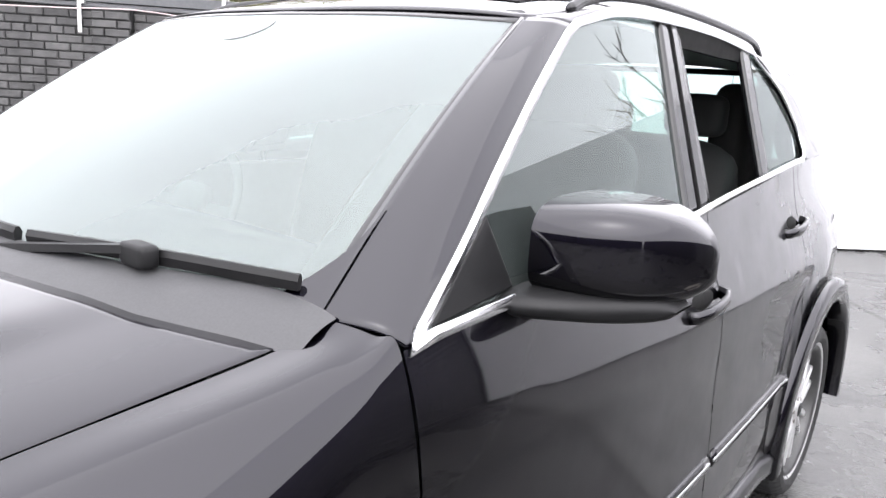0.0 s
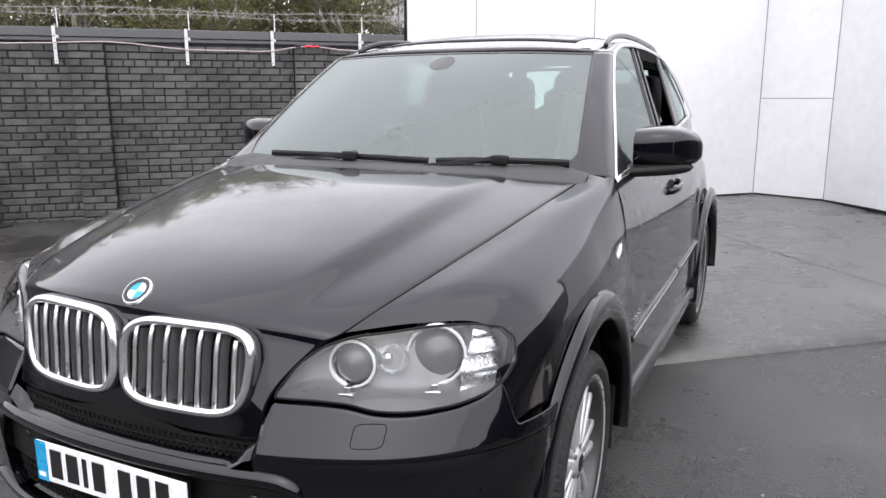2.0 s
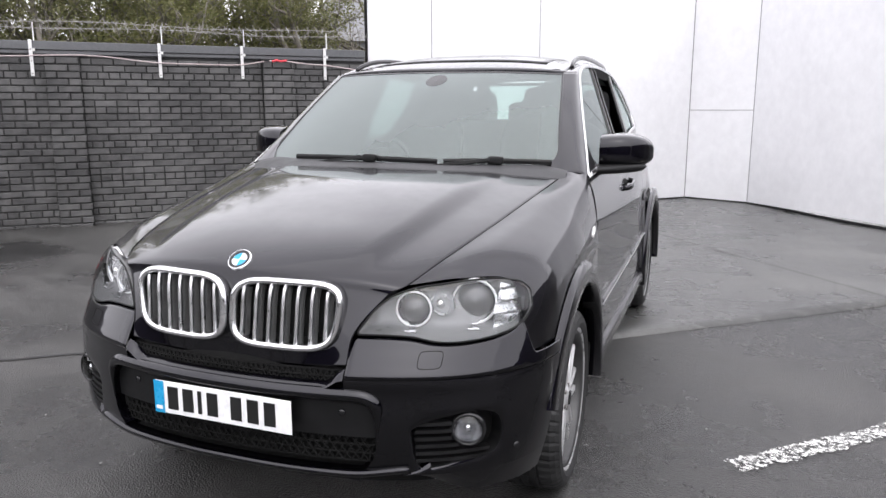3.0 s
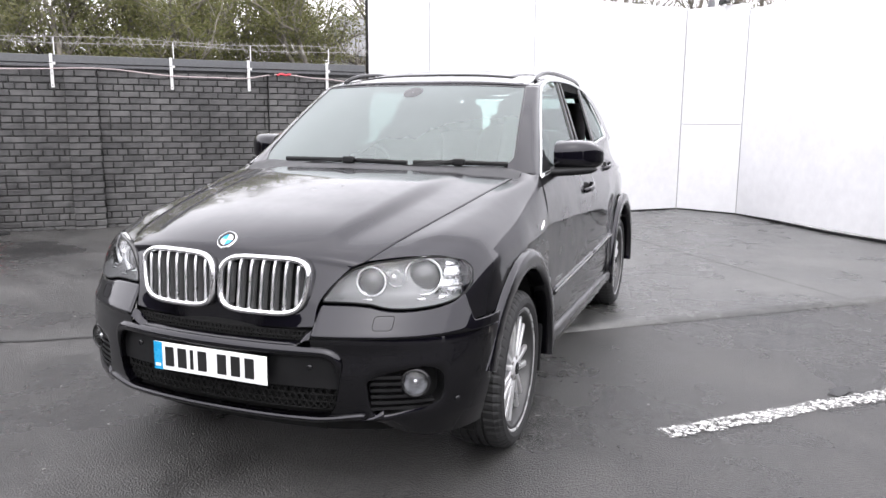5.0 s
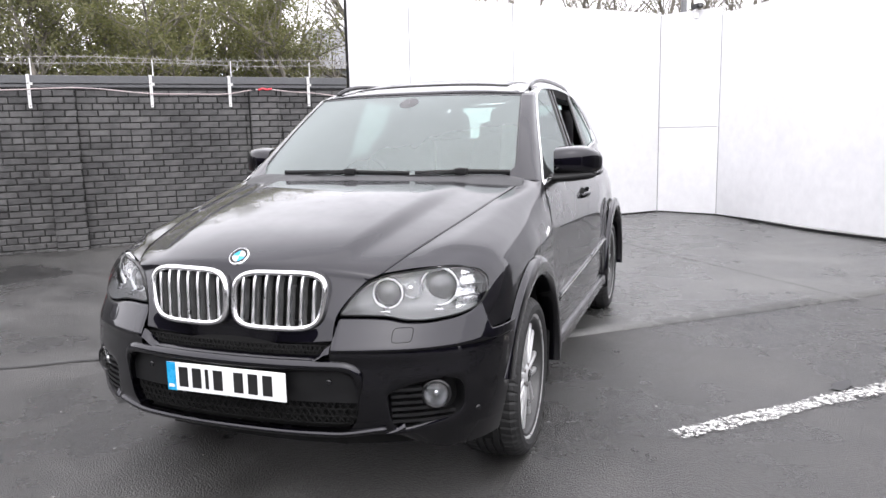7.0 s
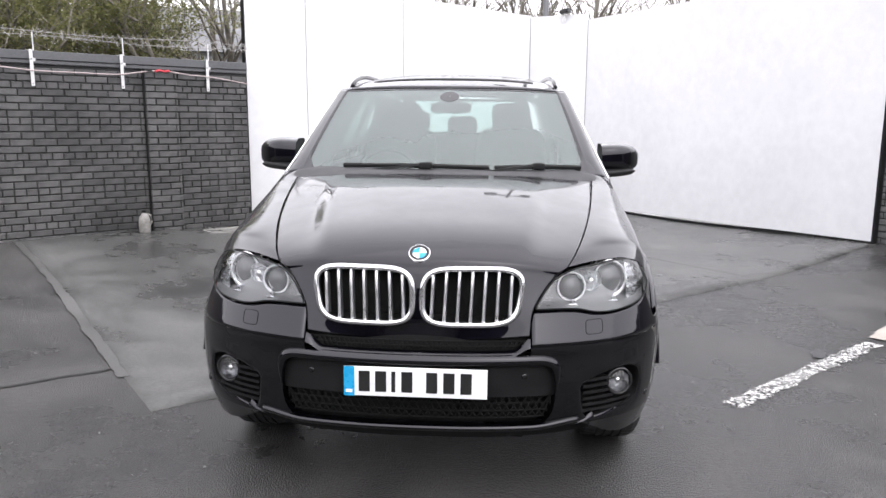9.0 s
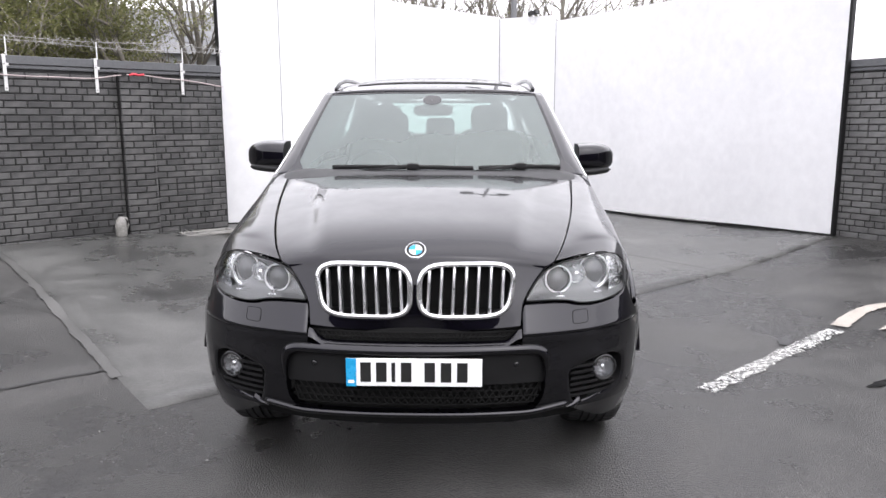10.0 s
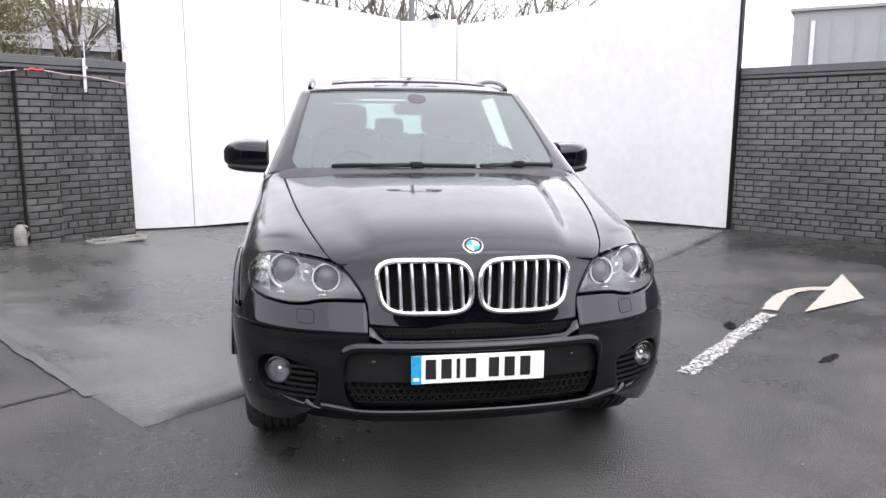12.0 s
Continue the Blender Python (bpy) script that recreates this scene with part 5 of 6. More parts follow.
    g = [(x + (1.00 - x) * 0.10, y + 0.004, z + (1.295 - z) * 0.12) for x, y, z in face_pts]
    part("mirror_glass", sided((g, [tuple(range(len(g)))]), s), MIRROR, mirror, "mirror glass")
    foot = []
    for k in np.linspace(0, 1, 18):
        x = 0.868 + (root_x + reach - 0.895) * k
        h = 0.023 * (1 - k ** 6) ** 0.5 + 0.002
        zc = 1.214 + 0.012 * k + up_z
        yf, yb = 0.735 + 0.155 * k ** 1.6, 0.98 - 0.02 * k
        foot.append([(x, (yf + yb) / 2 + (yb - yf) / 2 * math.copysign(abs(math.cos(a)) ** 0.6, math.cos(a)), zc + h * math.copysign(abs(math.sin(a)) ** 0.8, math.sin(a))) for a in np.linspace(0, 2 * math.pi, 18, endpoint=False)])
    v, f = sheet([[r[j] for r in foot] for j in range(18)], closed=True)
    part("mirror_foot", sided((v, f), s), TRIM, mirror, "black lower mirror arm", smooth=True)
    tri = [(0.880, 0.560, 1.215), (0.872, 0.78, 1.238), (0.832, 0.745, 1.352)]
    part("mirror_sail", sided((tri + [(x - 0.02, y, z) for x, y, z in tri], [(0, 1, 2), (5, 4, 3), (0, 3, 4, 1), (1, 4, 5, 2), (2, 5, 3, 0)]), s), TRIM, mirror, "black triangle at the mirror foot", bevel=0.004)

# roof
ROOF_Z = fn((1.03, 1.699), (1.12, 1.726), (1.40, 1.788), (1.75, 1.820), (2.2, 1.824), (2.7, 1.810), (3.1, 1.780), (3.36, 1.742))
EDGE_X = fn((1.03, 0.654), (1.10, 0.652), (1.75, 0.638), (2.44, 0.612), (3.05, 0.588), (3.36, 0.568))


def roof_point(u, v):
    y0 = 1.037 + 0.055 * u * u
    y = y0 + (3.36 - 0.05 * u * u - y0) * v
    x = float(EDGE_X(y)) * u
    z = float(ROOF_Z(y)) - (float(ROOF_Z(y)) - float(fn((1.03, 1.676), (1.10, 1.688), (1.42, 1.738), (1.75, 1.757), (2.1, 1.757), (2.44, 1.750), (3.05, 1.722), (3.36, 1.690))(y))) * abs(u) ** 2.6
    return (x, y, z)


panel("roof", [[roof_point(u, v) for v in np.linspace(0, 1, 40)] for u in np.linspace(-0.995, 0.995, 41)], PAINT, car, "black roof")
panel("roof_glass", [[(p[0], p[1], p[2] + 0.004) for p in (roof_point(u, v) for v in np.linspace(0.09, 0.62, 20))] for u in np.linspace(-0.78, 0.78, 21)], GLOSS_TRIM, car, "dark glass sunroof")

ws = panel("windscreen", [[screen_point(u, v) for v in np.linspace(0, 1, 26)] for u in np.linspace(-1, 1, 41)], WS_GLASS, car, "greenish windscreen reflecting white sky", thick=0)
ws.visible_shadow = False
for name, rows in (("screen_band", [[screen_point(u, v, 0.0015) for v in np.linspace(0.972, 1, 4)] for u in np.linspace(-1, 1, 31)]), ("screen_band", [[screen_point(u, v, -0.004) for v in np.linspace(0, 0.05, 4)] for u in np.linspace(-1, 1, 31)])):
    panel(name, rows, GLOSS_TRIM, ws, "black printed edge")
for s in (1, -1):
    panel("screen_band", [[screen_point(s * u, v, 0.0015) for v in np.linspace(0, 1, 20)] for u in np.linspace(0.978, 1.0, 4)], GLOSS_TRIM, ws, "black printed edge")
for s in (1, -1):
    line = [(s * (abs(q[0]) - 0.045), q[1] + 0.075, q[2] - 0.01) for q in (screen_point(0.97, v) for v in np.linspace(0.02, 1, 12))]
    part("pillar_trim", sweep(line, ring(0.055, 10, 0.04)), LEATHER, car, "dark pillar lining", smooth=True)
cowl = []
for u in [*np.linspace(-1, -0.86, 8), *np.linspace(-0.84, 0.84, 35), *np.linspace(0.86, 1, 8)]:
    h = hood_point(abs(u) * 0.985, 1.0)
    w = screen_point(u, 0.0)
    a_, b_ = Vector((math.copysign(h[0], u), h[1] - 0.012, h[2] - 0.005)), Vector(screen_point(u * 0.985, 0.05, 0.006))
    meet = step01((abs(u) - 0.88) / 0.12)  # runs out onto the wing
    a_, b_ = a_.lerp(Vector((math.copysign(0.806, u), 0.392, 1.2010)), meet), b_.lerp(Vector((math.copysign(0.800, u), 0.462, 1.2330)), meet)
    cowl.append([tuple(a_.lerp(b_, k) + Vector((0, 0, 0.006 * math.sin(math.pi * k)))) for k in np.linspace(0, 1, 6)])
panel("scuttle_panel", cowl, COWL, car, "black plastic scuttle below the windscreen", thick=0)

for s in (1, -1):
    # the painted corner that rounds off the foot of the glass
    corner = []
    for v in np.linspace(0.0, 0.26, 14):
        u0 = 1.0 - 0.115 * (1 - v / 0.26) ** 2.2
        corner.append([screen_point(s * (u0 + (1.004 - u0) * k), v, 0.0045) for k in np.linspace(0, 1, 6)])
    panel("screen_corner", corner, PAINT, car, thick=0)

# wipers
for pivot, tip, root in (((0.500, 0.345), (0.728, 0.50), (0.272, 0.262)), ((-0.08, 0.262), (0.243, 0.285), (-0.525, 0.40))):
    wiper = empty("wiper")
    wiper.parent = car
    blade = []
    for t in np.linspace(0, 1, 24):
        x = root[0] + (tip[0] - root[0]) * t
        u = x / 0.765
        blade.append(tuple(Vector(screen_point(u, 0.055 + 0.01 * math.sin(math.pi * t), 0.020))))
    part("blade", sweep(blade, [(-0.005, -0.016), (0.005, -0.016), (0.0075, -0.002), (0.003, 0.007), (-0.003, 0.007), (-0.0075, -0.002)]), TRIM, wiper, "black wiper blade")
    mid = Vector(screen_point(pivot[0] / 0.765, 0.058, 0.032))
    arm = [Vector(screen_point((pivot[0] - 0.40) / 0.765, 0.0, 0.004)), Vector(screen_point((pivot[0] - 0.20) / 0.765, 0.028, 0.022)), mid]
    ac = curve_of([0, 1, 2], [tuple(p) for p in arm])
    part("arm", sweep([tuple(ac(t)) for t in np.linspace(0, 2, 14)], [(-0.011, -0.006), (0.011, -0.006), (0.009, 0.006), (-0.009, 0.006)]), TRIM, wiper)
    part("wiper_joint", moved(blob(0, 0, 0, 0.034, 0.016, 0.018, 0.4, 0.4, 20, 10), Matrix.Translation(mid + Vector((0, -0.004, -0.008)))), TRIM, wiper, smooth=True)

# tail, unseen from outside, closes the cabin
tail = part("tailgate", box(-0.70, 0.70, 3.70, 3.78, 0.55, 1.22), PAINT, car, "black tailgate", bevel=0.03)
part("rear_bumper", box(-0.80, 0.80, 3.66, 3.88, 0.35, 0.62), PAINT, car, bevel=0.05)
tg = [[(u * (0.56 + 0.14 * (1 - v)), 3.72 - 0.37 * v, 1.20 + 0.51 * v) for v in np.linspace(0, 1, 10)] for u in np.linspace(-1, 1, 21)]
keep_v, keep_f = sheet(tg)
hole = [q for q in keep_f if not (2 <= q[0] // 10 < 18 and 2 <= q[0] % 10 < 9)]
panel("tailgate_frame", (keep_v, hole), TRIM, tail, thick=0.02)
rg = panel("rear_glass", tg, REAR_SCREEN, tail, "green-tinted rear window", thick=0, centre=(0, 9, 3))
rg.visible_shadow = False
panel("rear_spoiler", [[(x, y, 1.705 + 0.02 * (y - 3.3)) for y in np.linspace(3.28, 3.56, 4)] for x in np.linspace(-0.56, 0.56, 12)], PAINT, tail, thick=0.025)
part("underbody", join(box(-0.56, 0.56, -0.45, 3.70, 0.27, 0.60), box(-0.56, 0.56, -0.72, -0.45, 0.42, 0.60), box(-0.86, 0.86, 0.50, 2.40, 0.33, 0.62), box(-0.74, 0.74, -0.55, -0.50, 0.3, 0.85)), DARK, car)

# cabin
cabin = empty("cabin_trim")
cabin.parent = car
dash = [[(x, y, z - 0.02 * (x / 0.7) ** 2) for y, z in ((0.30, 1.205), (0.45, 1.222), (0.68, 1.225), (0.86, 1.20), (0.93, 1.14), (0.95, 0.98), (0.97, 0.62))] for x in np.linspace(-0.75, 0.75, 25)]
panel("dashboard", dash, LEATHER, cabin, "black dashboard", thick=0.01)
part("cabin_floor", box(-0.80, 0.80, 0.55, 3.65, 0.60, 0.63), LEATHER, cabin)
for s in (1, -1):
    part("door_lining", sided(box(0.80, 0.84, 0.60, 2.70, 0.6, 1.22), s), LEATHER, cabin)
for s in (1, -1):
    part("rear_pillar_lining", moved(sided(blob(0.475, 3.20, 1.40, 0.085, 0.26, 0.24, 0.4, 0.4), s), Matrix.Identity(4)), LEATHER, cabin, "dark rear pillar lining", smooth=True)
panel("roof_lining", [[(p[0] * 0.97, p[1], p[2] - 0.035) for p in (roof_point(u, v) for v in np.linspace(0.03, 0.97, 12))] for u in np.linspace(-0.98, 0.98, 13)], LINING, cabin, "pale grey roof lining", thick=0)


def front_seat(x):
    seat = empty("front_seat")
    seat.parent = car
    part("seat_cushion", blob(x, 1.32, 0.86, 0.25, 0.28, 0.11, 0.4, 0.5), LEATHER, seat, smooth=True)
    part("backrest", moved(blob(0, 0, 0, 0.25, 0.085, 0.34, 0.4, 0.5), Matrix.Translation((x, 1.68, 1.13)) @ Matrix.Rotation(radians(-16), 4, 'X')), LEATHER, seat, smooth=True)
    part("headrest", moved(blob(0, 0, 0, 0.135, 0.055, 0.095, 0.45, 0.6), Matrix.Translation((x, 1.80, 1.535)) @ Matrix.Rotation(radians(-12), 4, 'X')), LEATHER, seat, "padded black headrest", smooth=True)
    for d in (-0.045, 0.045):
        part("headrest_post", sweep([(x + d, 1.765, 1.38), (x + d, 1.79, 1.48)], ring(0.007, 6)), CHROME, seat)


front_seat(0.385)
front_seat(-0.385)
bench = empty("rear_seat")
bench.parent = car
part("seat_cushion", blob(0, 2.35, 0.86, 0.62, 0.26, 0.11, 0.35, 0.4), LEATHER, bench, smooth=True)
part("backrest", moved(blob(0, 0, 0, 0.62, 0.08, 0.30, 0.35, 0.4), Matrix.Translation((0, 2.68, 1.12)) @ Matrix.Rotation(radians(-20), 4, 'X')), LEATHER, bench, smooth=True)
for x, z in ((-0.40, 1.50), (0.0, 1.46), (0.40, 1.50)):
    part("headrest", moved(blob(0, 0, 0, 0.125, 0.05, 0.085, 0.45, 0.6), Matrix.Translation((x, 2.80, z))), LEATHER, bench, smooth=True)
wheel = empty("steering_wheel")
wheel.parent = car
wm = Matrix.Translation((-0.385, 1.02, 1.16)) @ Matrix.Rotation(radians(-25), 4, 'X')
part("wheel_rim", moved(lathe([(0.185 + 0.014 * math.cos(a), 0.014 * math.sin(a)) for a in np.linspace(0, 2 * math.pi, 11)], 40, "y"), wm), LEATHER, wheel, smooth=True)
part("wheel_hub", moved(blob(0, -0.01, 0, 0.075, 0.03, 0.07, 0.6, 0.6), wm), LEATHER, wheel, smooth=True)
part("wheel_spoke", moved(box(-0.18, 0.18, -0.008, 0.008, -0.02, 0.02), wm), LEATHER, wheel)
inside = empty("rear_view_mirror")
inside.parent = car
part("sensor_housing", moved(blob(0, 0, 0, 0.052, 0.035, 0.062, 0.7, 0.8), Matrix.Translation((0, 1.005, 1.625)) @ Matrix.Rotation(radians(-28), 4, 'X')), TRIM, inside, "dark sensor housing behind the windscreen", smooth=True)
panel("sensor_patch", [[screen_point(0.085 * r * math.cos(a), 0.865 + 0.075 * r * math.sin(a), 0.0015) for r in (0.05, 0.5, 1.0)] for a in np.linspace(0, 2 * math.pi, 25)], GLOSS_TRIM, inside, "dark printed patch on the glass", thick=0)
part("mirror_case", moved(blob(0, 0, 0, 0.125, 0.025, 0.036, 0.5, 0.5), Matrix.Translation((0, 1.09, 1.585))), TRIM, inside, smooth=True)


# wheels
def tyre_shape(w):
    prof = [(0.276, -w + 0.020), (0.286, -w + 0.004), (0.304, -w - 0.004), (0.328, -w), (0.347, -w + 0.014), (0.358, -w + 0.032)]
    grooves = []
    for c in (-0.055, -0.019, 0.019, 0.055):
        grooves += [(0.363, c - 0.007), (0.3545, c - 0.005), (0.3545, c + 0.005), (0.363, c + 0.007)]
    prof = prof + grooves + [(r, -o) for r, o in reversed(prof)]
    n = 216
    P = []
    for i in range(n):
        row = []
        for r, o in prof:
            cut = 0.005 if i % 4 == 0 and r > 0.340 and abs(o) > 0.061 else 0.0  # slots across the shoulder
            a = 2 * math.pi * (i + 14 * (abs(o) - 0.1)) / n
            row.append((o, (r - cut) * math.cos(a), (r - cut) * math.sin(a)))
        P.append(row)
    return sheet(P, closed=True)


def spoke_shape(ang, off):
    """One arm of a pair, from the hub to the rim."""
    pts = []
    for r, o, w, d in ((0.040, 0.040, 0.0110, 0.030), (0.080, 0.044, 0.0125, 0.028), (0.140, 0.042, 0.0130, 0.024), (0.215, 0.038, 0.0145, 0.020), (0.264, 0.034, 0.0185, 0.020)):
        spread = off * (0.0125 + 0.030 * (r - 0.04) / 0.22)
        pts.append((r, o, w, d, spread))
    v, f = [], []
    for r, o, w, d, sp in pts:
        for dx, dw in ((o - d, -w), (o - 0.006, -w), (o, -w * 0.55), (o, w * 0.55), (o - 0.006, w), (o - d, w)):
            y, z = r, sp + dw
            v.append((dx, y * math.cos(ang) - z * math.sin(ang), y * math.sin(ang) + z * math.cos(ang)))
    for i in range(len(pts) - 1):
        for j in range(6):
            a, b = i * 6, (i + 1) * 6
            f.append((a + j, a + (j + 1) % 6, b + (j + 1) % 6, b + j))
    f += [tuple(range(5, -1, -1)), tuple(range(24, 30))]
    return v, f


def road_wheel(x, y, s, w, spin, steer=0.0):
    big = Matrix.Diagonal((1, 1.065, 1.065, 1))
    # local +x is the outer side
    m = Matrix.Translation((s * x, y, ZW)) @ Matrix.Rotation(steer, 4, 'Z') @ (Matrix.Identity(4) if s > 0 else Matrix.Rotation(math.pi, 4, 'Z')) @ Matrix.Rotation(spin, 4, 'X')
    base = part("road_wheel", moved(lathe([(0.262, -w + 0.02), (0.245, -w + 0.03), (0.225, -w + 0.06), (0.225, 0.03), (0.240, 0.07), (0.250, w - 0.03), (0.256, w - 0.016), (0.268, w - 0.010), (0.272, w - 0.016), (0.262, w - 0.022)], 72), m), BARREL, car, "silver alloy wheel with paired spokes", smooth=True)
    part("tyre", moved(tyre_shape(w), m), RUBBER, base, "black low-profile tyre")
    shift = Matrix.Translation((w - 0.075, 0, 0)) @ big
    part("rim_lip", moved(lathe([(0.250, w - 0.05), (0.252, w - 0.02), (0.262, w - 0.008), (0.268, w - 0.008), (0.272, w - 0.018)], 72), m @ big), ALLOY, base, smooth=True)
    for k in range(7):
        for off in (-1, 1):
            part("spoke", moved(spoke_shape(2 * math.pi * k / 7, off), m @ shift), ALLOY, base, bevel=0.002)
    part("hub", moved(lathe([(0.001, 0.052), (0.030, 0.052), (0.034, 0.046), (0.050, 0.040), (0.056, 0.02), (0.056, -0.02)], 36), m @ shift), ALLOY, base, smooth=True)
    part("hub_cap", moved(lathe([(0.001, 0.0565), (0.024, 0.0555), (0.028, 0.052)], 24), m @ shift), GLOSS_TRIM, base, smooth=True)
    for k in range(5):
        a = 2 * math.pi * (k + 0.5) / 5
        part("wheel_bolt", moved(lathe([(0.001, 0.046), (0.009, 0.046), (0.010, 0.03)], 8), m @ shift @ Matrix.Translation((0, 0.046 * math.cos(a), 0.046 * math.sin(a)))), STEEL, base)
    part("brake_disc", moved(lathe([(0.001, 0.02), (0.08, 0.02), (0.08, 0.0), (0.172, 0.0), (0.172, -0.03), (0.001, -0.03)], 48), m @ Matrix.Translation((w - 0.12, 0, 0))), DISC, base, "worn steel brake disc")
    part("brake_caliper", moved(blob(w - 0.13, 0.13, 0.06, 0.035, 0.05, 0.09, 0.5, 0.5), m), DARK, base, smooth=True)


for s in (1, -1):
    road_wheel(0.816, 0.0, s, 0.137, radians(100), radians(1.0))
    road_wheel(0.808, YR, s, 0.152, radians(70))

# ---- along the walls ----
def bracket_master():
    """A steel strap screwed over the coping, with a thin stay for the wire."""
    b = empty("wire_bracket", label="pale galvanised strap bracket screwed to the wall top", category="bracket", group="brackets along the wall")
    part("strap", join(box(-0.017, 0.017, -0.062, -0.052, 1.845, 2.215), box(-0.017, 0.017, -0.062, 0.20, 2.213, 2.219)), GALV, b, bevel=0.002)
    part("stay", join(box(0.030, 0.042, -0.02, -0.01, 2.10, 2.40), box(0.018, 0.042, -0.055, -0.045, 2.10, 2.13)), GALV, b)
    for z in (1.87, 2.0, 2.12):
        part("screw", moved(lathe([(0.001, -0.006), (0.006, -0.005), (0.008, 0.0)], 8, "y"), Matrix.Translation((0, -0.062, z))), STEEL, b)
    return b


first = bracket_master()
first.matrix_basis = WALL_L @ pose(-1.285, 0, 0)
for u in (-2.45, -0.01, 0.895, 1.885):
    copy_thing(first, WALL_L @ pose(u, 0, 0))

rng = random.Random(5)
strands, spikes = [], []
for z0, lean_y in ((2.355, -0.015), (2.41, -0.02)):
    pts = [tuple(WALL_L @ Vector((u, lean_y + 0.012 * math.sin(u * 5 + z0 * 9), z0 + 0.014 * math.sin(u * 2.6 + z0 * 30)))) for u in np.linspace(-4, 2.4, 90)]
    strands.append(sweep(pts, ring(0.0035, 5)))
    u = -4.0
    while u < 2.38:
        u += rng.uniform(0.05, 0.13)
        p = WALL_L @ Vector((u, lean_y, z0 + 0.012 * math.sin(u * 2.6 + z0 * 30)))
        for k in range(4):
            d = Vector((rng.uniform(-1, 1), rng.uniform(-0.6, 0.6), rng.uniform(-1, 1))).normalized() * rng.uniform(0.025, 0.062)
            spikes.append(sweep([tuple(p - d), tuple(p + d)], ring(0.0022, 4)))
wire = empty("barbed_wire", label="rusty grey barbed wire strung above the wall", category="wire")
part("strand", join(*strands), WIRE, wire)
tagged(part("barb", join(*spikes), WIRE, wire), kind="stuff")

cable_pts = fn((-4.0, 2.05), (-1.9, 2.035), (-1.33, 2.05), (-0.7, 2.065), (-0.01, 2.005), (0.45, 2.0), (0.9, 2.005), (1.15, 2.045), (1.30, 2.055), (1.6, 2.03), (1.9, 2.015), (2.4, 1.95))
pts = [tuple(WALL_L @ Vector((u, -0.075 if not (1.05 < u < 1.6 or -1.28 < u < -0.72) else -0.13, float(cable_pts(u))))) for u in np.linspace(-4, 2.4, 120)]
cable = tagged(part("cable", sweep(pts, ring(0.0065, 7)), ROPE, None, smooth=True), "pale pink cable slung along the brick wall", "cable")
part("red_sleeve", sweep([tuple(WALL_L @ Vector((u, -0.132, float(cable_pts(u)) + 0.006 * math.sin(u * 60)))) for u in np.linspace(1.23, 1.40, 12)], ring(0.015, 8, 0.012)), RED, cable, "red plastic sleeve", smooth=True)
part("black_clip", moved(box(-0.03, 0.03, -0.012, 0.012, -0.012, 0.012), WALL_L @ Matrix.Translation((1.165, -0.13, 2.055))), TRIM, cable)

# jug and tray by the pier
JUG_PLASTIC = varied("grubby_plastic", (0.15, 0.145, 0.135), (0.34, 0.33, 0.31), 0.5, scale=14, fine=70, bumpy=0.1)
q = WALL_L @ Vector((1.00, -0.16, 0))
jug = empty("plastic_jug", pose(q.x, q.y, lie(q.x, q.y), 0, 0, 30) @ Matrix.Diagonal((0.95, 0.95, 1.22, 1)), label="dirty white plastic jug standing by the brick pier", category="jug")
part("jug_body", join(lathe([(0.001, 0.0), (0.058, 0.0), (0.066, 0.012), (0.066, 0.125), (0.056, 0.155), (0.030, 0.180), (0.022, 0.188), (0.022, 0.200), (0.001, 0.2)], 20, "z")), JUG_PLASTIC, jug, smooth=True)
part("jug_cap", lathe([(0.026, 0.192), (0.026, 0.214), (0.001, 0.216)], 16, "z"), TRIM, jug, "dark cap")
part("jug_handle", sweep([(0.03, 0, 0.178), (0.075, 0, 0.165), (0.085, 0, 0.11), (0.064, 0, 0.07)], ring(0.010, 8)), JUG_PLASTIC, jug, smooth=True)
q = WALL_L @ Vector((1.98, -0.30, 0))
tray = empty("drain_tray", pose(q.x, q.y, lie(q.x, q.y), 0, 0, 44), label="shallow pale metal tray lying at the wall foot", category="tray")
part("tray_rim", join(box(-0.32, 0.32, -0.13, -0.10, 0.0, 0.035), box(-0.32, 0.32, 0.10, 0.13, 0.0, 0.035), box(-0.32, -0.29, -0.10, 0.10, 0.0, 0.035), box(0.29, 0.32, -0.10, 0.10, 0.0, 0.035)), WIRE, tray, bevel=0.004)
part("tray_base", box(-0.29, 0.29, -0.10, 0.10, 0.0, 0.008), COPING, tray)

# striped cone
cone = empty("traffic_cone", pose(-5.89, 2.44, lie(-5.89, 2.44)), label="red and white banded traffic cone on a black base", category="cone")
part("cone_base", join(box(-0.19, 0.19, -0.19, 0.19, 0.0, 0.035), lathe([(0.17, 0.03), (0.15, 0.06), (0.14, 0.06)], 20, "z")), RUBBER, cone, "black rubber base", bevel=0.008)
edges = [0.055, 0.24, 0.42, 0.58, 0.74]
for k in range(4):
    r0, r1 = 0.095 - 0.06 * edges[k] / 0.74, 0.095 - 0.06 * edges[k + 1] / 0.74
    part("cone_band", lathe([(r0, edges[k]), (r1, edges[k + 1])] + ([(0.001, edges[k + 1])] if k == 3 else []), 24, "z"), RED if k % 2 == 0 else WHITE_PAINT, cone, smooth=True)

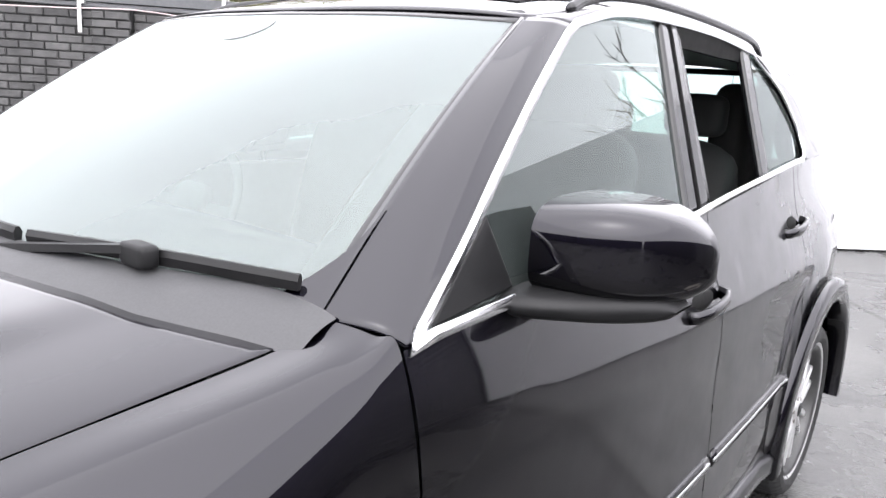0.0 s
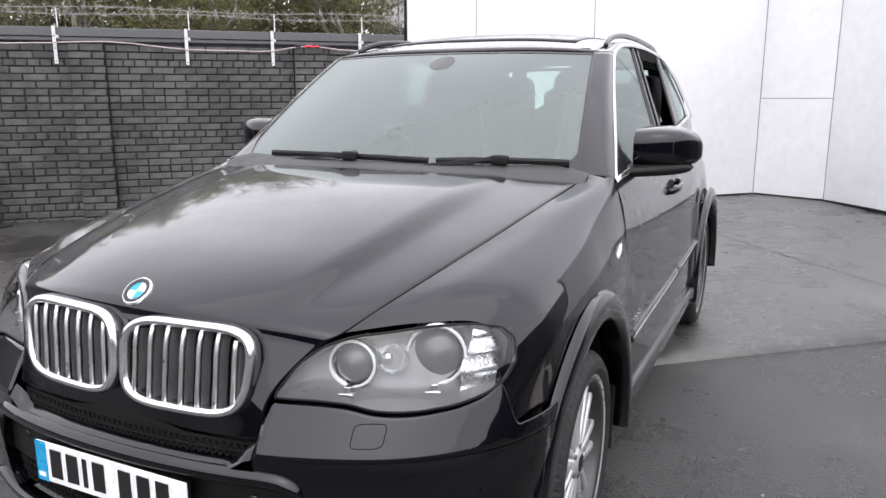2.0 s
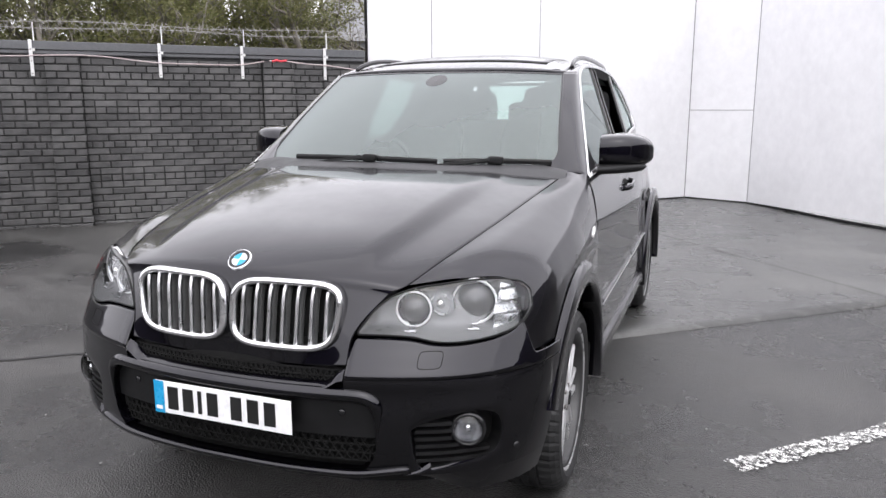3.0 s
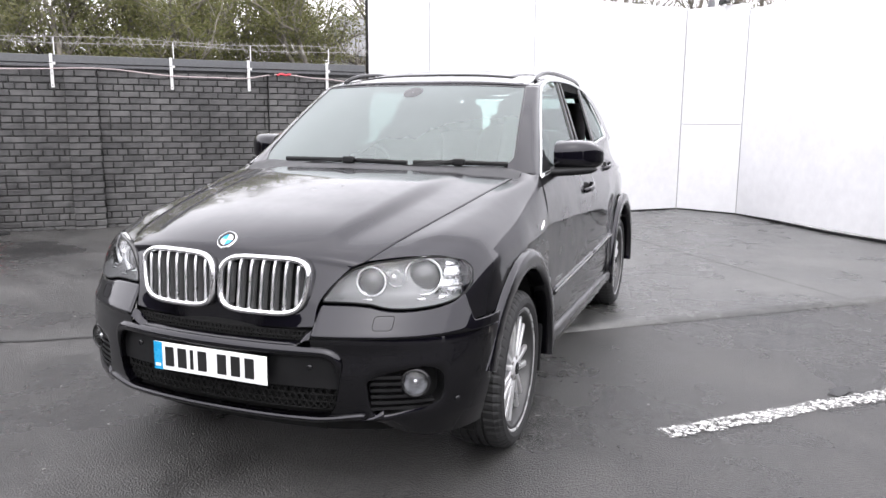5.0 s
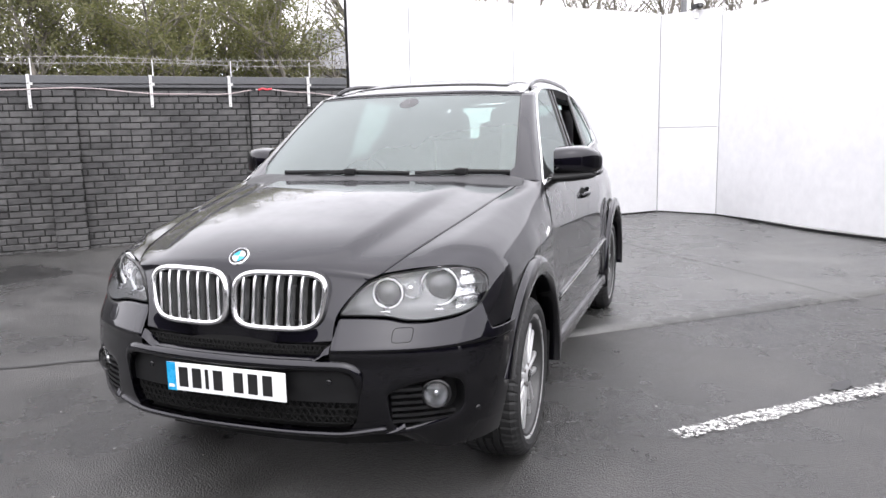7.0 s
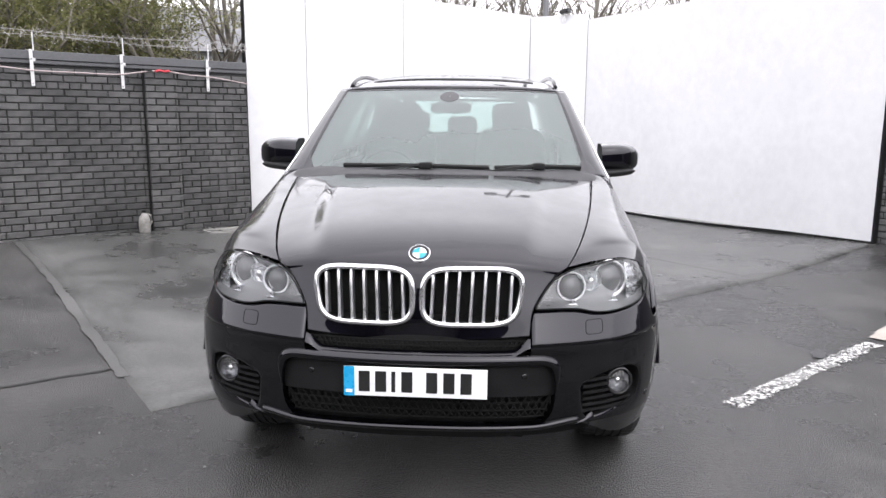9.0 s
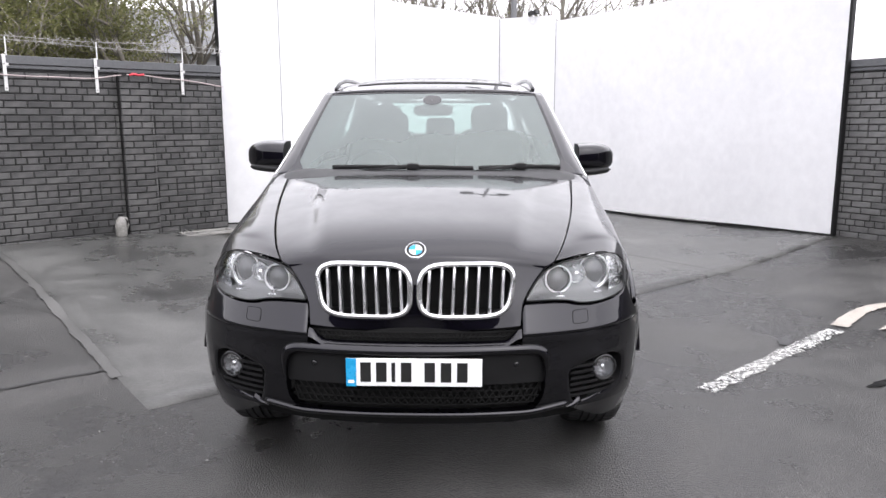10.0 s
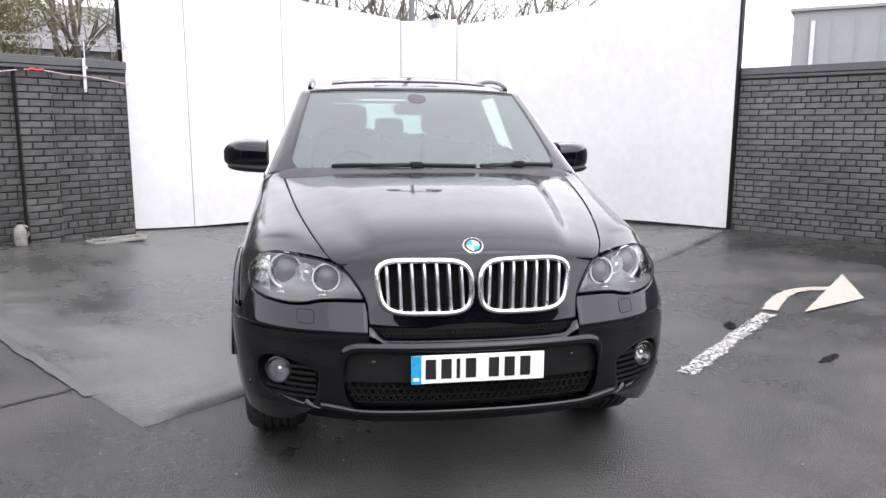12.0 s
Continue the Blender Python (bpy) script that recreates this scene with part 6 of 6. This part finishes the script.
# lamp column and camera
column = empty("lamp_column", pose(1.18, 11.3, 0), label="tall grey lamp column with two flood lamps on a cross arm", category="lamp post")
part("column", lathe([(0.075, 0.0), (0.075, 1.0), (0.058, 1.05), (0.050, 7.2), (0.001, 7.22)], 20, "z"), COPING, column, smooth=True)
part("cross_arm", box(-0.75, 0.75, -0.03, 0.03, 6.95, 7.02), COPING, column, bevel=0.006)
for d in (-0.6, 0.6):
    part("flood_lamp", moved(join(box(-0.20, 0.20, -0.06, 0.06, -0.15, 0.15), box(-0.03, 0.03, -0.02, 0.02, -0.24, -0.14)), Matrix.Translation((d, -0.08, 6.80)) @ Matrix.Rotation(radians(-35), 4, 'X')), TRIM, column, "dark flood lamp housing", bevel=0.01)
cctv = empty("security_camera", pose(1.42, 9.93, 3.33, 0, 0, 25), label="small dark security camera on the screen's top edge", category="camera")
part("camera_body", box(-0.05, 0.05, -0.15, 0.10, 0.03, 0.10), TRIM, cctv, bevel=0.012)
part("camera_bracket", join(box(-0.012, 0.012, -0.012, 0.012, -0.10, 0.04), box(-0.04, 0.04, 0.0, 0.012, -0.12, -0.03)), GALV, cctv)
part("camera_lens", moved(lathe([(0.001, -0.155), (0.026, -0.155), (0.030, -0.145)], 16, "y"), Matrix.Translation((0, 0, 0.065))), GLASS_BALL, cctv)
plug = empty("wall_socket", pose(-1.72, 7.40, 0.90, 0, 0, 47.4), label="small dark hook on the white screen", category="hook")
part("socket_box", box(-0.03, 0.03, -0.05, 0.0, -0.05, 0.05), TRIM, plug, bevel=0.006)

# ---- beyond the yard ----
hall = empty("warehouse", pose(15.6, 20.6, 0, 0, 0, -38), label="grey metal-clad warehouse beyond the wall", category="building")
part("wall", box(0, 26, 0, 14, -0.5, 5.35), CLADDING, hall)
part("roof", join(box(-0.12, 26.2, -0.12, 14.2, 5.35, 5.45)), CLADDING, hall, "grey flat roof edge")
part("downpipe", box(0.55, 0.68, -0.12, -0.02, 0, 5.0), GALV, hall, "pale downpipe")
for k in range(34):
    part("cladding_rib", box(1.2 + 0.72 * k, 1.26 + 0.72 * k, -0.03, -0.005, 0, 4.98), CLADDING, hall)
shed = empty("far_shed", pose(-8.6, 17.2, 0, 0, 0, 25), label="grey pitched-roof shed behind the trees", category="building")
part("wall", box(-1.2, 7, 0, 9, -0.5, 3.4), CLADDING, shed)
part("roof", ([(-1.5, -0.3, 3.4), (7.3, -0.3, 3.4), (7.3, 4.5, 5.2), (-1.5, 4.5, 5.2), (7.3, 9.3, 3.4), (-1.5, 9.3, 3.4)], [(0, 1, 2, 3), (3, 2, 4, 5), (1, 4, 2), (0, 3, 5)]), COPING, shed, "grey sheet roof")


def limb(pts, r0, r1, n=5):
    P = [Vector(p) for p in pts]
    v, f = [], []
    for i, p in enumerate(P):
        t = (P[min(i + 1, len(P) - 1)] - P[max(i - 1, 0)]).normalized()
        a = t.orthogonal().normalized()
        b = t.cross(a)
        r = r0 + (r1 - r0) * i / (len(P) - 1)
        v += [tuple(p + (a * math.cos(2 * math.pi * k / n) + b * math.sin(2 * math.pi * k / n)) * r) for k in range(n)]
    for i in range(len(P) - 1):
        for k in range(n):
            f.append((i * n + k, i * n + (k + 1) % n, (i + 1) * n + (k + 1) % n, (i + 1) * n + k))
    return v, f


def tree(seed, height, leaves, label, spread=0.75, leaf_size=0.031, group=""):
    """A tapered trunk that forks again and again, with small leaves at the twigs."""
    r = random.Random(seed)
    trunk, twigs, tips = [], [], []

    def grow(p, d, length, rad, level):
        steps = 4
        pts = [p]
        for k in range(steps):
            d = (d + Vector((r.gauss(0, 0.16), r.gauss(0, 0.16), r.gauss(0.03, 0.10)))).normalized()
            p = p + d * (length / steps)
            pts.append(p)
            if level >= 2:
                tips.append((p.copy(), level))
        (trunk if level < 2 else twigs).append(limb(pts, rad, rad * 0.55, 6 if level < 2 else 4))
        if level == 4:
            return
        for k in range((4, 4, 4, 3)[level]):
            at = pts[r.randint(1, 4)] if level else pts[r.randint(2, 4)]
            away = (d + Vector((r.gauss(0, spread), r.gauss(0, spread), r.gauss(0.15, 0.35)))).normalized()
            grow(at.copy(), away, length * r.uniform(0.58, 0.8), rad * 0.52, level + 1)
    grow(Vector((0, 0, -0.1)), Vector((0, 0, 1)), height * 0.42, height * 0.020, 0)
    t = empty("tree", label=label, category="tree", group=group)
    part("trunk", join(*trunk), BARK, t, smooth=True)
    tagged(part("twig_mass", join(*twigs), BARK, t, smooth=True), kind="stuff")
    if leaves:
        v, f = [], []
        for _ in range(leaves):
            p, lv = tips[r.randrange(len(tips))]
            c = p + Vector((r.gauss(0, 0.09), r.gauss(0, 0.09), r.gauss(0, 0.09)))
            a = Vector((r.gauss(0, 1), r.gauss(0, 1), r.gauss(0, 1))).normalized()
            b = a.orthogonal().normalized()
            w = leaf_size * r.uniform(0.5, 1.2)
            k = len(v)
            v += [tuple(c - a * w), tuple(c - b * w * 0.5 + a * w * 0.1), tuple(c + a * w), tuple(c + b * w * 0.5 + a * w * 0.1)]
            f.append((k, k + 1, k + 2, k + 3))
        tagged(part("crown", (v, f), LEAF, t, "sparse yellow-green spring leaves"), kind="stuff")
    return t


leafy = tree(11, 4.6, 13500, "small tree in yellow-green spring leaf behind the wall", group="trees behind the wall")
leafy_b = tree(23, 4.9, 12500, "small tree in yellow-green spring leaf behind the wall", group="trees behind the wall")
bare = tree(37, 7.0, 500, "bare grey-brown tree showing above the white screen", spread=0.55, group="bare trees beyond the screen")
spots = [(-3.6, 2.6), (-2.4, 3.2), (-1.2, 2.5), (0.1, 2.9), (1.2, 3.9), (-0.6, 4.6), (-3.0, 5.2), (2.3, 5.6), (-4.6, 3.8), (-1.9, 6.2), (-0.4, 6.6), (-3.8, 6.8), (1.0, 6.4), (-5.4, 5.6), (1.9, 3.0), (0.7, 2.6), (2.6, 4.3), (1.6, 5.2)]
for k, (u, v) in enumerate(spots):
    q = WALL_L @ Vector((u, v, 0))
    m = pose(q.x, q.y, 0.1, 0, 0, 67 * k)
    src = leafy if k % 2 == 0 else leafy_b
    if k == 0:
        leafy.matrix_basis = m
    elif k == 1:
        leafy_b.matrix_basis = m
    else:
        copy_thing(src, m @ Matrix.Diagonal((1, 1, 0.9 + 0.04 * (k % 5), 1)))
for k, (x, y) in enumerate([(-0.6, 14.2), (1.9, 14.6), (4.4, 14.0), (-3.4, 13.6), (-5.0, 12.0), (15.5, 19.0), (0.4, 17.0), (3.2, 17.4), (-1.8, 15.8), (0.9, 15.2), (-2.6, 17.6), (5.6, 16.4)]):
    m = pose(x, y, 0.0, 0, 0, 80 * k + 20)
    if k == 0:
        bare.matrix_basis = m @ Matrix.Diagonal((1.02, 1.02, 1.02, 1))
    else:
        copy_thing(bare, m @ Matrix.Diagonal((0.5, 0.5, 0.5, 1)) if x > 12 else m @ Matrix.Diagonal((1.02, 1.02, 1.02, 1)) if x > -3 else m)

# ---- brickwork ----
BRICK_L, BRICK_H, JOINT = 0.2135, 0.0635, 0.0115
GAUGE = BRICK_H + JOINT


def brick_shape(length, depth=0.03):
    """One brick face with worn, chamfered arrises."""
    c, h, l = 0.006, BRICK_H / 2, length / 2
    back = [(-l, 0, -h), (l, 0, -h), (l, 0, h), (-l, 0, h)]
    edge = [(-l, -depth + c, -h), (l, -depth + c, -h), (l, -depth + c, h), (-l, -depth + c, h)]
    front = [(-l + c, -depth, -h + c), (l - c, -depth, -h + c), (l - c, -depth, h - c), (-l + c, -depth, h - c)]
    f = [(8, 9, 10, 11)]
    for a, b in ((0, 4), (4, 8)):
        for k in range(4):
            f.append((a + k, a + (k + 1) % 4, b + (k + 1) % 4, b + k))
    return back + edge + front, f


def brick_mesh(length, mat):
    me = bpy.data.meshes.new("brick")
    v, f = brick_shape(length)
    me.from_pydata(v, [], f)
    me.materials.append(mat)
    return me


meshes = {}


def lay(wall, m, u0, u1, z0, z1, near, skip=(), proud=0.0, seed=1, limit=300, bond=5, mats=(BRICK, BRICK_REST)):
    """Courses of stretchers with a course of headers now and then."""
    r = random.Random(seed)
    rest, made, course = [], 0, 0
    z = z0
    while z + BRICK_H <= z1 + 0.001:
        header = bond and course % bond == 3
        length = 0.1010 if header else BRICK_L
        u = u0 - (length + JOINT) * (0.5 if course % 2 else 0.0)
        while u < u1:
            a, b = max(u, u0), min(u + length, u1)
            u += length + JOINT
            for p, q in skip:
                if a < p < b:
                    b = p
                elif a < q < b:
                    a = q
            if b - a < 0.02 or any(p < (a + b) / 2 < q for p, q in skip):
                continue
            key = (round(b - a, 3), mats[0].name)
            at = m @ Matrix.Translation(((a + b) / 2 + r.uniform(-0.002, 0.002), -proud + 0.022 + r.uniform(-0.003, 0.003), z + BRICK_H / 2 + r.uniform(-0.001, 0.001)))
            if near[0] < (a + b) / 2 < near[1] and made < limit:
                if key not in meshes:
                    meshes[key] = brick_mesh(b - a, mats[0])
                ob = new("brick", meshes[key])
                ob.parent = wall
                ob.matrix_basis = at
                made += 1
            else:
                rest.append(moved(brick_shape(b - a), at))
        z += GAUGE
        course += 1
    if rest:
        tagged(part("brickwork", join(*rest), mats[1], wall), kind="stuff")


PIERS = ((-1.165, -0.825), (1.125, 1.485))
lay(wall_left, WALL_L, -4.2, 2.40, 0.10, TOP, (-0.25, 1.85), PIERS, 0.0, 3, 290)
# the right wall takes the lighter tones that stand in for more light
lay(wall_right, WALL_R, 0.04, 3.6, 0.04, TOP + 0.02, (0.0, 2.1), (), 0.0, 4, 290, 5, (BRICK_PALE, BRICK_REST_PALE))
for k, (a, b) in enumerate(PIERS):
    pier = tagged(part("pier", moved(box(a + 0.006, b - 0.006, -0.092, 0.02, -0.2, TOP), WALL_L), MORTAR), "black-painted brick pier standing proud of the wall", "pier", kind="structure")
    lay(pier, WALL_L, a, b, 0.10, TOP, (-9, 9), (), 0.10, 6 + k, 120, 0)
